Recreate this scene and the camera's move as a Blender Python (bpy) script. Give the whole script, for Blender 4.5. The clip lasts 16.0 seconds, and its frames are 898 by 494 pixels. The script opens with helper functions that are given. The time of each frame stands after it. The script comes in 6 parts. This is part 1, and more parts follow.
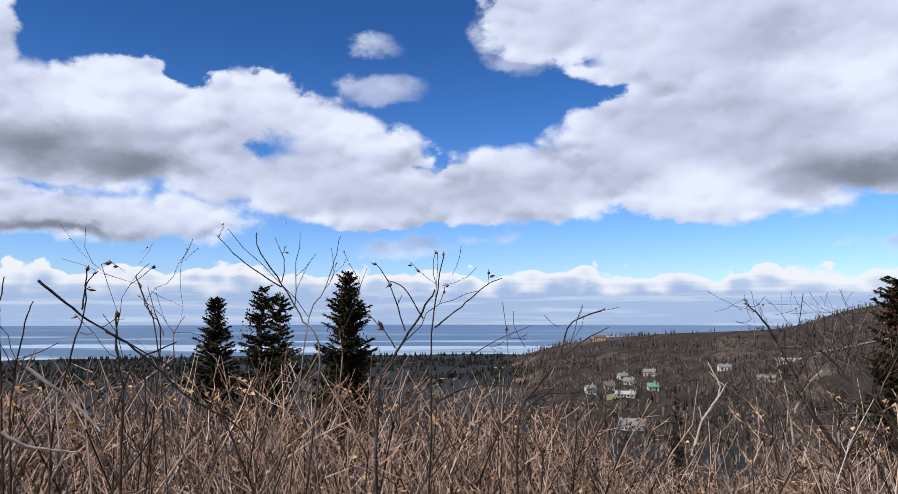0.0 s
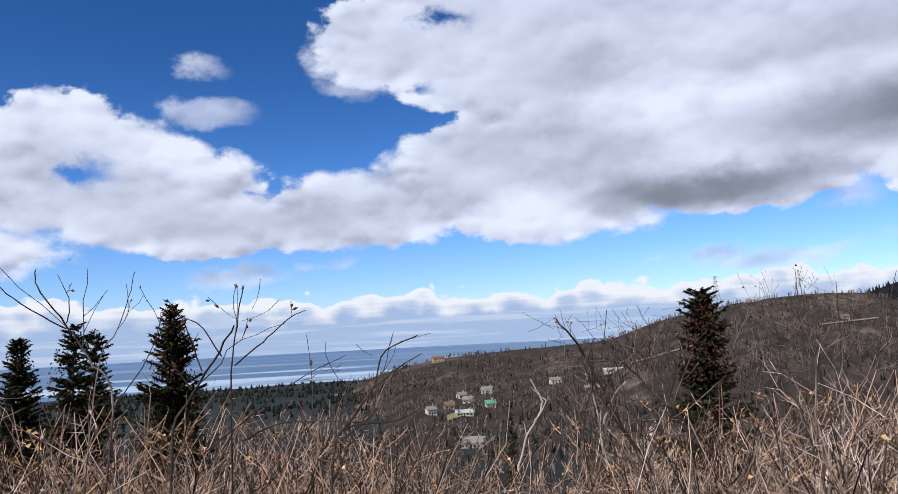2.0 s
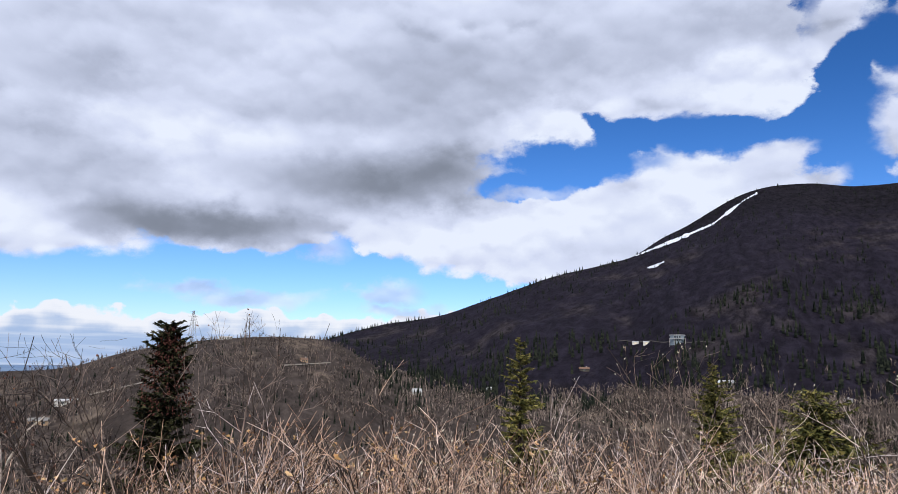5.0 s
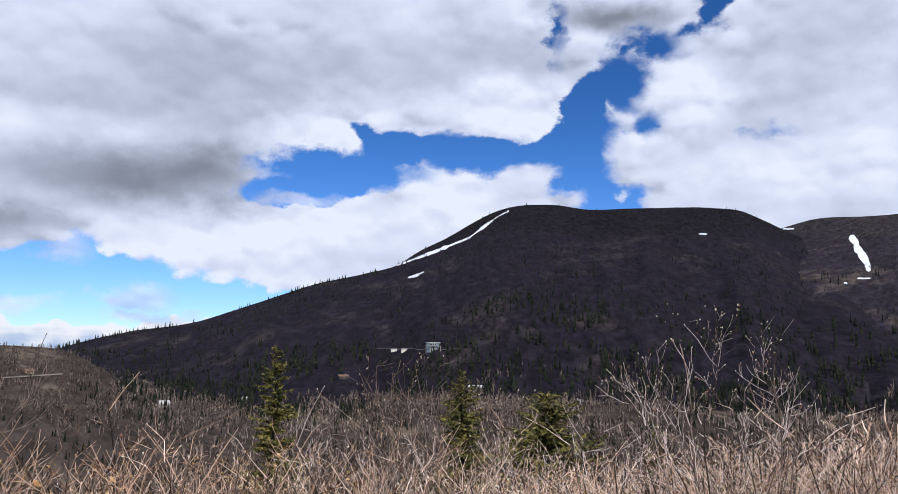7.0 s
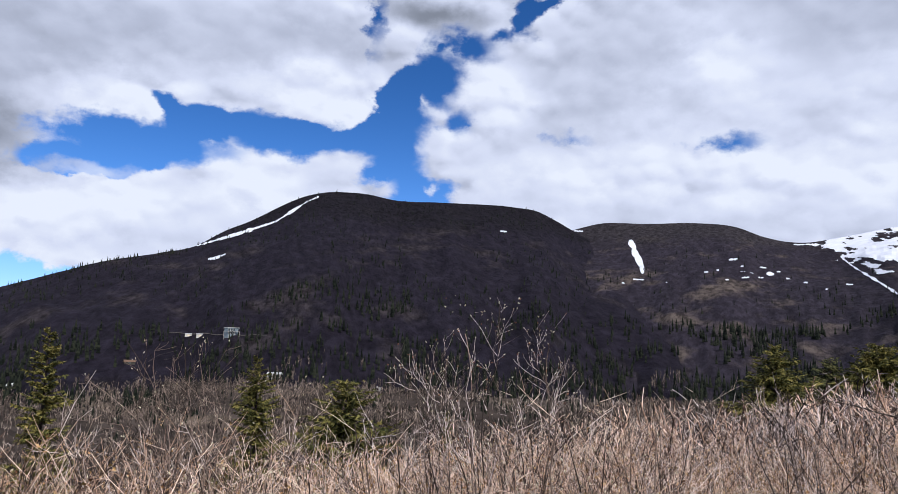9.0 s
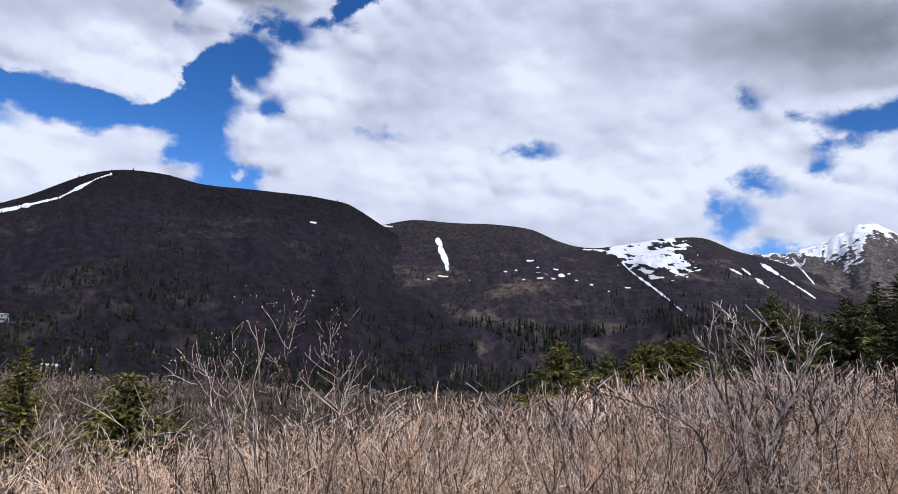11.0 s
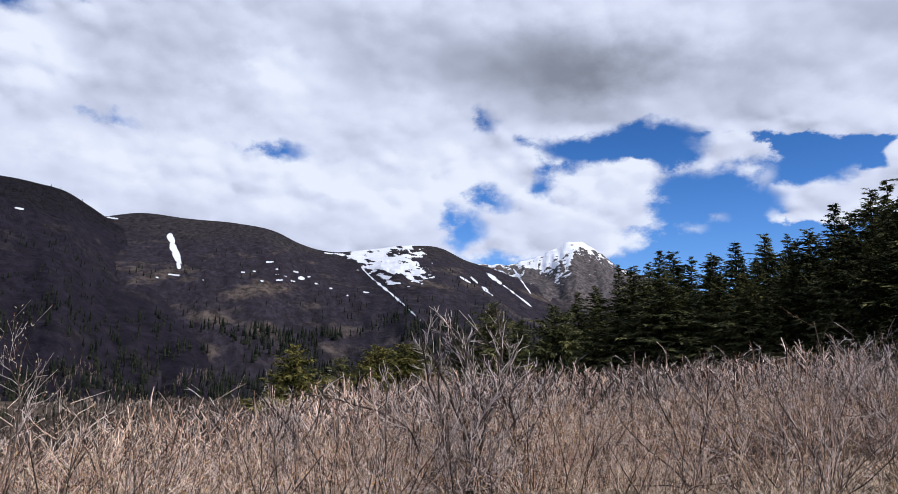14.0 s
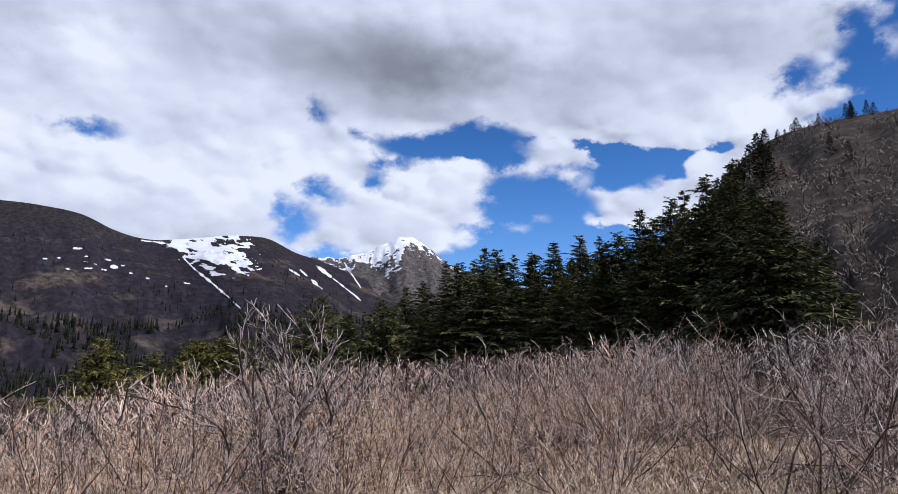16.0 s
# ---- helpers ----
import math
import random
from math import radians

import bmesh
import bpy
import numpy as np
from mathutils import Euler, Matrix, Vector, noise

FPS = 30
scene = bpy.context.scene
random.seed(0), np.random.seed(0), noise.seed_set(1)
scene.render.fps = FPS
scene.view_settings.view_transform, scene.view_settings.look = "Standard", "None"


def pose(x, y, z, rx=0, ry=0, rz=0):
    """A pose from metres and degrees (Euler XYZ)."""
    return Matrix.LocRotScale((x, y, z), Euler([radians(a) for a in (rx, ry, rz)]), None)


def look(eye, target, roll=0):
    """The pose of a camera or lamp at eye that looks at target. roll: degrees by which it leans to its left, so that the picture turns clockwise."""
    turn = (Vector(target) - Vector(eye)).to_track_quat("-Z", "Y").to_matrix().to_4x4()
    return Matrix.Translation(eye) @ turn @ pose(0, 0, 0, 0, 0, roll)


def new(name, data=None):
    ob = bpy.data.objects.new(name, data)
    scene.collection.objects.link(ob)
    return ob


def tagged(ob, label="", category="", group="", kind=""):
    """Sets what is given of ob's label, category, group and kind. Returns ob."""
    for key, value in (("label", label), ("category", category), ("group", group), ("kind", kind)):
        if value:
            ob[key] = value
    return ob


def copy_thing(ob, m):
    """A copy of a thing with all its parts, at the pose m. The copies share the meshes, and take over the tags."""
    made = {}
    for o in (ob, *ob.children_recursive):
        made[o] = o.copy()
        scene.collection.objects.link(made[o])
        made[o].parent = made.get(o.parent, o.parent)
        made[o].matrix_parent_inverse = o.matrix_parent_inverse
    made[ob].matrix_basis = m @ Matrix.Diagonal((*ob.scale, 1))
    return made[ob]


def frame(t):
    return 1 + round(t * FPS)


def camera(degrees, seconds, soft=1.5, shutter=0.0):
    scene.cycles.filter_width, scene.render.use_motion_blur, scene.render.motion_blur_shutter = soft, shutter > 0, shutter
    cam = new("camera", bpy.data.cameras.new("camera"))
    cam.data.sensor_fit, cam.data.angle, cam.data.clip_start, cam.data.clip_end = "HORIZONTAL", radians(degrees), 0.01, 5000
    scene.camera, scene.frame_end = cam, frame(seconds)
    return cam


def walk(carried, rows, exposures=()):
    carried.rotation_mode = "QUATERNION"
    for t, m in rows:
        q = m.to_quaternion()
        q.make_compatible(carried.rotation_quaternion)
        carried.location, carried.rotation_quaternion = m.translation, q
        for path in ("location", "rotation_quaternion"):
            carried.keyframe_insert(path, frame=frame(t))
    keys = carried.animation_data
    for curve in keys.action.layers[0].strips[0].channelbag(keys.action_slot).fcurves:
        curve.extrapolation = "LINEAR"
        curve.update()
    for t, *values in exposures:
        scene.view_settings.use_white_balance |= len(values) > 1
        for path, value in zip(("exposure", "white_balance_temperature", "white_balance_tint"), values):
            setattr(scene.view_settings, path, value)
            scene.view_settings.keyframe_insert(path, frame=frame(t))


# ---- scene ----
cam = camera(62.82, 16.0, soft=0.55)
PATH = [
    (0.0, pose(-0.000, -0.000, 1.702, 95.299, -0.002, 0.024)),
    (0.5, pose(0.013, -0.006, 1.705, 95.970, 0.711, -2.453)),
    (1.0, pose(0.048, 0.011, 1.712, 96.661, 1.756, -4.997)),
    (1.5, pose(0.088, 0.024, 1.711, 96.982, 2.582, -8.121)),
    (2.0, pose(0.116, 0.019, 1.719, 96.899, 2.912, -12.358)),
    (2.5, pose(0.123, 0.019, 1.714, 96.523, 2.098, -17.932)),
    (3.0, pose(0.136, 0.016, 1.717, 96.356, 0.887, -24.649)),
    (3.5, pose(0.182, 0.003, 1.704, 96.603, -0.526, -31.994)),
    (4.0, pose(0.220, -0.014, 1.704, 97.293, -1.185, -39.132)),
    (4.5, pose(0.259, -0.044, 1.719, 98.126, -1.277, -45.722)),
    (5.0, pose(0.278, -0.066, 1.732, 98.867, -1.052, -51.604)),
    (7.5, pose(0.325, -0.219, 1.753, 99.469, -0.329, -73.830)),
    (8.0, pose(0.326, -0.248, 1.751, 99.202, -0.508, -77.668)),
    (8.5, pose(0.321, -0.268, 1.748, 98.994, -0.732, -81.449)),
    (9.0, pose(0.319, -0.289, 1.745, 98.914, -0.974, -85.110)),
    (11.5, pose(0.361, -0.424, 1.757, 98.812, -1.537, -103.797)),
    (12.0, pose(0.345, -0.448, 1.763, 99.025, -1.564, -107.301)),
    (12.5, pose(0.335, -0.468, 1.759, 99.320, -1.479, -110.651)),
    (13.0, pose(0.320, -0.508, 1.745, 99.483, -1.402, -113.931)),
    (13.5, pose(0.304, -0.534, 1.751, 99.482, -1.244, -117.144)),
    (14.0, pose(0.297, -0.543, 1.748, 99.414, -1.017, -120.271)),
    (14.5, pose(0.288, -0.573, 1.745, 99.330, -0.777, -123.482)),
    (15.0, pose(0.282, -0.616, 1.754, 99.257, -0.624, -126.786)),
    (15.5, pose(0.280, -0.643, 1.767, 99.208, -0.558, -130.008)),
    (16.0, pose(0.280, -0.659, 1.762, 99.140, -0.636, -133.465)),
]
walk(cam, PATH)

# ---- sky and sun ----
# clouds as ellipses on the sky: azimuth, elevation, half width, half height, in degrees
THIN_CLOUDS = (
    (-5.9, 20.3, 1.5, 0.6), (-5.2, 17.3, 3.0, 1.0), (5.3, 19.3, 2.7, 0.8), (-3.8, 5.3, 3.8, 0.9), (3.4, 6.2, 1.8, 0.4),
    (36.5, 4.6, 5.1, 0.7), (46.3, 5.2, 3.1, 1.0), (-3.5, 5.7, 3.8, 0.7), (42.1, 8.0, 1.8, 0.8), (47.8, 3.9, 3.8, 0.5),
    (42.1, 8.6, 1.8, 0.7), (32.0, 5.1, 3.6, 0.5), (57.8, 12.9, 4.2, 0.7), (138.6, 10.2, 0.7, 0.4), (140.1, 11.2, 1.0, 0.5),
    (165.4, 21.7, 1.0, 1.1), (144.0, 14.0, 0.7, 0.7), (138.4, 10.3, 0.6, 0.4),
)
NORTH_CLOUDS = (
    (-26.0, 13.4, 7.2, 4.6), (-30.2, 12.3, 4.4, 4.9), (-32.5, 17.2, 1.5, 4.3), (-15.3, 14.3, 4.2, 3.9), (-10.1, 13.3, 4.6, 3.0),
    (-6.1, 12.5, 4.0, 2.0), (-10.0, 10.1, 10.0, 2.4), (-3.8, 8.9, 7.6, 2.0), (-15.6, 10.7, 6.3, 2.6), (-26.5, 7.0, 8.3, 1.5),
    (-19.6, 7.2, 4.6, 1.3), (3.9, 10.2, 5.4, 2.4), (8.3, 9.3, 5.3, 2.2),
)
MID_CLOUDS = (
    (27.9, 16.5, 14.3, 3.9), (25.7, 22.0, 19.6, 6.2), (11.2, 22.5, 8.3, 3.6), (18.3, 12.6, 9.3, 4.6), (34.6, 12.3, 14.3, 4.0),
    (14.8, 11.7, 6.6, 3.5), (7.9, 10.9, 5.4, 2.1), (1.2, 9.3, 5.7, 1.8), (20.6, 8.9, 8.5, 2.0), (42.5, 16.0, 11.9, 4.9),
    (50.8, 10.6, 4.0, 2.0), (54.3, 9.2, 3.8, 1.9), (47.7, 20.9, 15.5, 4.6), (8.6, 20.5, 3.8, 1.2),
)
EAST_CLOUDS = (
    (32.6, 25.5, 19.9, 3.5), (61.3, 27.6, 21.3, 2.8), (67.1, 23.6, 14.2, 4.7), (52.0, 19.5, 10.1, 4.5), (72.5, 20.3, 6.1, 2.4),
    (59.4, 17.1, 3.6, 2.3), (49.4, 10.7, 6.8, 2.7), (56.7, 9.4, 8.0, 3.1), (63.3, 9.2, 7.3, 3.5), (69.7, 12.4, 5.3, 3.6),
    (74.6, 14.0, 4.7, 2.2), (78.6, 13.6, 1.8, 1.6), (83.6, 17.2, 1.5, 3.7), (53.5, 10.2, 6.7, 2.4), (60.3, 9.9, 6.7, 3.1),
    (66.4, 11.4, 6.8, 2.7), (74.7, 13.1, 5.8, 2.0), (83.7, 27.2, 7.6, 2.3),
)
SOUTH_CLOUDS = (
    (91.2, 22.0, 5.2, 3.1), (91.1, 15.6, 8.4, 3.3), (96.4, 16.2, 12.3, 4.7), (104.1, 20.1, 12.7, 7.5), (109.3, 12.3, 8.9, 4.7),
    (97.5, 11.5, 11.2, 3.0), (113.1, 23.8, 21.5, 7.1), (87.3, 21.5, 3.4, 3.1), (115.6, 13.9, 11.7, 6.2), (94.1, 12.9, 9.6, 4.7),
    (129.0, 23.5, 17.5, 6.0), (132.4, 13.2, 4.9, 2.7), (128.6, 10.6, 6.1, 2.5), (141.0, 15.2, 2.8, 1.4), (136.9, 20.2, 9.4, 2.7),
    (138.6, 23.6, 18.9, 6.2), (152.1, 21.9, 10.9, 6.0), (155.9, 23.8, 8.5, 5.0), (157.2, 18.4, 3.9, 2.8), (150.0, 12.6, 5.9, 1.5),
    (154.6, 14.2, 3.6, 1.2), (160.8, 18.2, 1.8, 1.2), (140.7, 16.0, 2.7, 1.3),
)
NORTH_HOLES = (
    (-13.7, 12.7, 1.3, 0.7), (-29.7, 8.6, 3.1, 0.3), (13.4, 24.2, 1.6, 0.6), (10.8, 19.2, 1.1, 0.5),
)
EAST_HOLES = (
    (61.2, 15.5, 6.9, 1.6), (72.8, 16.7, 4.5, 1.3), (80.8, 15.3, 2.1, 1.8), (57.7, 13.7, 3.8, 1.1), (84.0, 21.8, 2.1, 2.5),
    (81.7, 18.3, 1.6, 1.7), (86.8, 24.2, 1.9, 1.2), (79.1, 25.9, 0.5, 1.6), (85.0, 18.6, 1.1, 0.8), (94.2, 17.2, 0.9, 0.3),
    (106.5, 16.2, 1.5, 0.5),
)
SOUTH_HOLES = (
    (122.6, 19.2, 1.0, 0.6), (123.6, 13.1, 1.0, 0.5), (121.2, 10.8, 1.6, 1.1), (132.5, 16.9, 4.4, 1.2), (137.9, 16.5, 1.5, 1.1),
    (135.4, 17.2, 4.4, 1.3), (140.6, 12.1, 4.5, 2.6), (146.7, 14.5, 3.5, 1.2), (150.1, 15.6, 1.2, 0.7), (160.0, 20.4, 1.4, 1.1),
    (163.8, 21.7, 1.6, 2.8),
)
LIGHT_SHADES = (
    (-23.7, 12.6, 6.5, 2.0), (-13.6, 12.5, 5.1, 1.7), (-6.5, 8.9, 6.6, 1.8), (3.0, 9.3, 5.4, 2.0), (-24.6, 6.3, 7.4, 0.8),
    (-30.9, 17.9, 1.0, 3.6), (23.8, 12.6, 7.2, 2.2), (17.4, 14.8, 7.6, 2.2), (41.3, 18.6, 10.1, 2.0), (49.6, 20.2, 9.5, 2.7),
    (10.0, 10.3, 5.1, 1.3), (53.3, 22.5, 12.9, 1.9), (72.2, 23.9, 8.3, 2.0), (22.7, 19.5, 4.3, 1.9), (55.4, 22.9, 10.7, 3.0),
    (62.8, 21.7, 8.4, 1.6), (91.2, 25.7, 9.1, 1.6), (106.2, 23.3, 10.1, 2.3), (96.1, 21.5, 7.9, 4.5), (113.1, 25.5, 7.5, 2.9),
    (138.1, 20.8, 9.2, 3.0), (131.0, 19.3, 4.9, 1.2), (116.9, 23.4, 6.9, 3.6), (140.0, 21.4, 7.8, 3.0), (154.3, 23.6, 10.3, 3.1),
)
SHADES = (
    (-30.2, 11.2, 5.4, 2.1), (-22.9, 10.5, 5.4, 1.1), (-28.9, 5.9, 6.2, 0.5), (45.6, 13.8, 9.1, 2.3), (33.6, 9.9, 9.2, 1.8),
    (31.7, 9.5, 9.2, 1.4), (50.6, 14.6, 4.4, 2.3), (83.3, 26.8, 5.2, 1.1), (129.2, 23.1, 9.3, 3.3),
)
BRIGHT = (
    (-25.8, 15.6, 5.6, 2.3), (-15.4, 16.4, 3.0, 1.4), (-7.4, 13.6, 3.6, 1.3), (-24.7, 7.9, 6.3, 0.7), (21.3, 9.3, 5.9, 1.2),
    (31.6, 16.6, 9.8, 1.9), (33.2, 11.4, 4.0, 1.0), (18.3, 9.0, 6.2, 1.8), (51.9, 10.5, 3.2, 1.4), (75.7, 20.3, 5.1, 2.4),
    (59.4, 18.6, 5.5, 2.1), (54.9, 9.8, 7.6, 2.2), (71.0, 13.0, 4.9, 2.5), (74.9, 20.3, 5.1, 1.7), (88.9, 20.8, 3.2, 2.5),
    (97.6, 14.9, 10.5, 2.5), (60.3, 10.7, 7.9, 2.1), (89.3, 20.6, 3.3, 2.4), (107.0, 22.8, 5.1, 3.4), (115.6, 13.9, 10.3, 3.5),
    (131.6, 13.9, 4.0, 2.1), (106.3, 13.9, 7.3, 3.5), (122.2, 15.0, 4.0, 2.6), (157.2, 18.0, 3.5, 2.0),
)
SUN_AZ, SUN_EL = 238.0, 40.0

world = bpy.data.worlds.new("sky")
scene.world = world
world.use_nodes = True
wt = world.node_tree
wt.nodes.clear()


class Net:
    """Short hand for building a node tree."""

    def __init__(self, tree):
        self.tree = tree

    def node(self, kind, ins=()):
        n = self.tree.nodes.new(kind)
        self.fill(n, ins)
        return n

    def fill(self, n, ins):
        for i, v in (ins.items() if hasattr(ins, "items") else enumerate(ins)):
            if v is None:
                continue
            if hasattr(v, "is_output"):
                self.tree.links.new(v, n.inputs[i])
            else:
                n.inputs[i].default_value = v

    def math(self, op, a, b=None, c=None):
        n = self.node("ShaderNodeMath", (a, b, c))
        n.operation = op
        return n.outputs[0]

    def vmath(self, op, a, b=None, c=None):
        n = self.node("ShaderNodeVectorMath", (a, b, c))
        n.operation = op
        return n.outputs["Value"] if op in ("LENGTH", "DOT_PRODUCT") else n.outputs[0]

    def noise(self, vec, scale, detail=4.0, rough=0.55, lac=2.0, dist=0.0):
        return self.node("ShaderNodeTexNoise", {"Vector": vec, "Scale": scale, "Detail": detail, "Roughness": rough,
                                                "Lacunarity": lac, "Distortion": dist})

    def remap(self, v, a, b, c=0.0, d=1.0, smooth=True):
        n = self.node("ShaderNodeMapRange", {"Value": v, "From Min": a, "From Max": b, "To Min": c, "To Max": d})
        n.interpolation_type = "SMOOTHSTEP" if smooth else "LINEAR"
        return n.outputs[0]

    def mix(self, f, a, b, blend="MIX"):
        n = self.node("ShaderNodeMix")
        n.data_type, n.blend_type = "RGBA", blend
        for i, v in ((0, f), (6, a), (7, b)):
            if hasattr(v, "is_output"):
                self.tree.links.new(v, n.inputs[i])
            else:
                n.inputs[i].default_value = v if i == 0 else (*v, 1)[:4]
        return n.outputs[2]


w = Net(wt)
view = w.node("ShaderNodeTexCoord").outputs["Generated"]
sep = w.node("ShaderNodeSeparateXYZ", (view,))
az = w.math("MULTIPLY", w.math("ARCTAN2", sep.outputs[0], sep.outputs[1]), 57.2958)
el = w.math("MULTIPLY", w.math("ARCSINE", sep.outputs[2]), 57.2958)
flat = w.node("ShaderNodeCombineXYZ", (az, el, 0.0)).outputs[0]
stretch = w.vmath("MULTIPLY", view, (1.0, 1.0, 1.5))
big = w.noise(stretch, 6.0, 3.0, 0.5)
fine = w.noise(stretch, 15.0, 9.0, 0.62)
soft = w.noise(stretch, 3.1, 2.0, 0.5)
warp = w.vmath("MULTIPLY_ADD", big.outputs["Color"], (3.6, 2.2, 0.0), (-1.8, -1.1, 0.0))
bent = w.vmath("ADD", flat, warp)
smear = w.vmath("ADD", bent, w.vmath("MULTIPLY_ADD", fine.outputs["Color"], (5.0, 2.6, 0.0), (-2.5, -1.3, 0.0)))
# heaped billows: cells of two sizes, bent by the noise
folded = w.vmath("ADD", stretch, w.vmath("MULTIPLY", fine.outputs["Color"], (0.045, 0.045, 0.045)))


def heaps(vec, scale):
    n = w.node("ShaderNodeTexVoronoi", {"Vector": vec, "Scale": scale})
    n.feature = "SMOOTH_F1"
    n.inputs["Smoothness"].default_value = 0.45
    return n.outputs["Distance"]


puff = w.math("ADD", w.math("MULTIPLY", heaps(folded, 13.0), 0.6), w.math("MULTIPLY", heaps(folded, 31.0), 0.4))


def reach(vec, cloud):
    """How far out a direction lies in a cloud's ellipse: 1 on its rim."""
    a, e, rx, ry = cloud
    return w.vmath("LENGTH", w.vmath("MULTIPLY_ADD", vec, (1 / rx, 1 / ry, 0), (-a / rx, -e / ry, 0)))


def joined(clouds, blend, vec):
    """Degrees by which a direction lies inside the union of some ellipses."""
    total = None
    for cloud in clouds:
        size = min(math.sqrt(cloud[2] * cloud[3]), 2.2 * cloud[3])
        d = w.math("MULTIPLY_ADD", reach(vec, cloud), -size, size)
        total = d if total is None else w.math("SMOOTH_MAX", total, d, blend)
    return total


def shaded(clouds, vec, rim):
    """Soft patches of tone, 1 in the middle of each ellipse."""
    total = None
    for cloud in clouds:
        d = w.remap(reach(vec, cloud), rim, 0.0)
        total = d if total is None else w.math("SUBTRACT", w.math("ADD", total, d), w.math("MULTIPLY", total, d))
    return total


inside = joined((*NORTH_CLOUDS, *MID_CLOUDS, *EAST_CLOUDS, *SOUTH_CLOUDS), 0.5, bent)
gap = joined((*NORTH_HOLES, *EAST_HOLES, *SOUTH_HOLES), 0.3, w.vmath("ADD", flat, w.vmath("MULTIPLY_ADD", fine.outputs["Color"], (6.0, 3.4, 0.0), (-3.0, -1.7, 0.0))))
dark = shaded(SHADES, smear, 1.45)
veil = shaded(LIGHT_SHADES, smear, 1.45)
bright = shaded(BRIGHT, smear, 1.4)
wisp = joined(THIN_CLOUDS, 0.3, smear)
# broken cloud all round, outside the stretch that the places above describe
outside = w.math("MAXIMUM", w.remap(az, -33.0, -46.0), w.math("MAXIMUM", w.remap(az, 166.0, 180.0), w.remap(el, 26.0, 33.0)))
spread = w.math("MULTIPLY_ADD", big.outputs[0], 16.0, -6.8)
inside = w.math("ADD", w.math("MULTIPLY", inside, w.math("SUBTRACT", 1.0, outside)), w.math("MULTIPLY", spread, outside))
ragged = w.math("ADD", inside, w.math("MULTIPLY_ADD", puff, -2.6, 1.65))
ragged = w.math("ADD", ragged, w.math("MULTIPLY_ADD", fine.outputs[0], 4.6, -2.3))
edge = w.remap(soft.outputs[0], 0.38, 0.62, 0.35, 1.15)
cover = w.remap(w.math("DIVIDE", ragged, edge), -0.55, 0.9)
# gaps with frayed rims
torn = w.math("ADD", gap, w.math("MULTIPLY_ADD", fine.outputs[0], 3.0, -1.5))
torn = w.math("ADD", torn, w.math("MULTIPLY_ADD", puff, 1.6, -0.75))
cover = w.math("MULTIPLY", cover, w.remap(torn, 0.95, -0.75))
thin = w.remap(w.math("ADD", wisp, w.math("MULTIPLY_ADD", fine.outputs[0], 3.0, -1.5)), -0.45, 1.0, 0.0, 0.62)
cover = w.math("MAXIMUM", cover, thin)

# lit billows: the same heaps looked up a little higher tell which side faces the light
lift = w.math("SUBTRACT", heaps(w.vmath("ADD", folded, (-0.010, -0.010, 0.030)), 13.0), heaps(folded, 13.0))
lift2 = w.math("SUBTRACT", heaps(w.vmath("ADD", folded, (-0.005, -0.005, 0.013)), 31.0), heaps(folded, 31.0))
relief = w.math("ADD", w.math("MULTIPLY", lift, 0.42), w.math("MULTIPLY", lift2, 0.30))
calm = w.math("MAXIMUM", w.remap(ragged, 0.6, 3.2, 1.0, 0.30), w.math("MULTIPLY", bright, 0.75))
relief = w.math("MULTIPLY", relief, w.math("MULTIPLY", calm, w.math("MULTIPLY_ADD", dark, -0.7, 1.0)))
relief = w.math("ADD", relief, w.math("MULTIPLY_ADD", fine.outputs[0], 0.22, -0.11))
relief = w.math("ADD", relief, w.math("MULTIPLY_ADD", big.outputs[0], 0.30, -0.15))
body = w.math("ADD", w.math("MULTIPLY_ADD", w.remap(ragged, 0.0, 2.6), -0.05, 0.87), relief)
body = w.math("SUBTRACT", body, w.math("MULTIPLY", dark, 0.46))
body = w.math("SUBTRACT", body, w.math("MULTIPLY", veil, 0.15))
body = w.math("ADD", body, w.math("MULTIPLY", bright, 0.17))
body = w.math("SUBTRACT", body, w.math("MULTIPLY", thin, 0.08))
cloud_ramp = w.node("ShaderNodeValToRGB", (body,))
cr = cloud_ramp.color_ramp
cr.elements[0].position, cr.elements[0].color = 0.0, (0.14, 0.155, 0.19, 1)
cr.elements[1].position, cr.elements[1].color = 1.0, (0.81, 0.87, 1.01, 1)
for place, tone in ((0.35, (0.235, 0.265, 0.34, 1)), (0.65, (0.475, 0.525, 0.68, 1)), (0.85, (0.67, 0.73, 0.92, 1))):
    cr.elements.new(place).color = tone

# clear sky
nishita = w.node("ShaderNodeTexSky")
nishita.sky_type, nishita.sun_disc = "NISHITA", False
nishita.sun_elevation, nishita.sun_rotation = radians(SUN_EL), radians(SUN_AZ)
nishita.altitude, nishita.air_density, nishita.dust_density, nishita.ozone_density = 400.0, 1.0, 0.3, 2.5
clear = w.vmath("MULTIPLY", nishita.outputs[0], (0.073, 0.082, 0.112))
clear = w.vmath("SCALE", clear)
clear.node.inputs["Scale"].default_value = 1.0
wt.links.new(w.remap(el, 3.0, 24.0, 1.45, 0.92), clear.node.inputs["Scale"])
clear = w.node("ShaderNodeHueSaturation", {"Saturation": 1.18, "Value": 1.0, "Color": clear}).outputs[0]

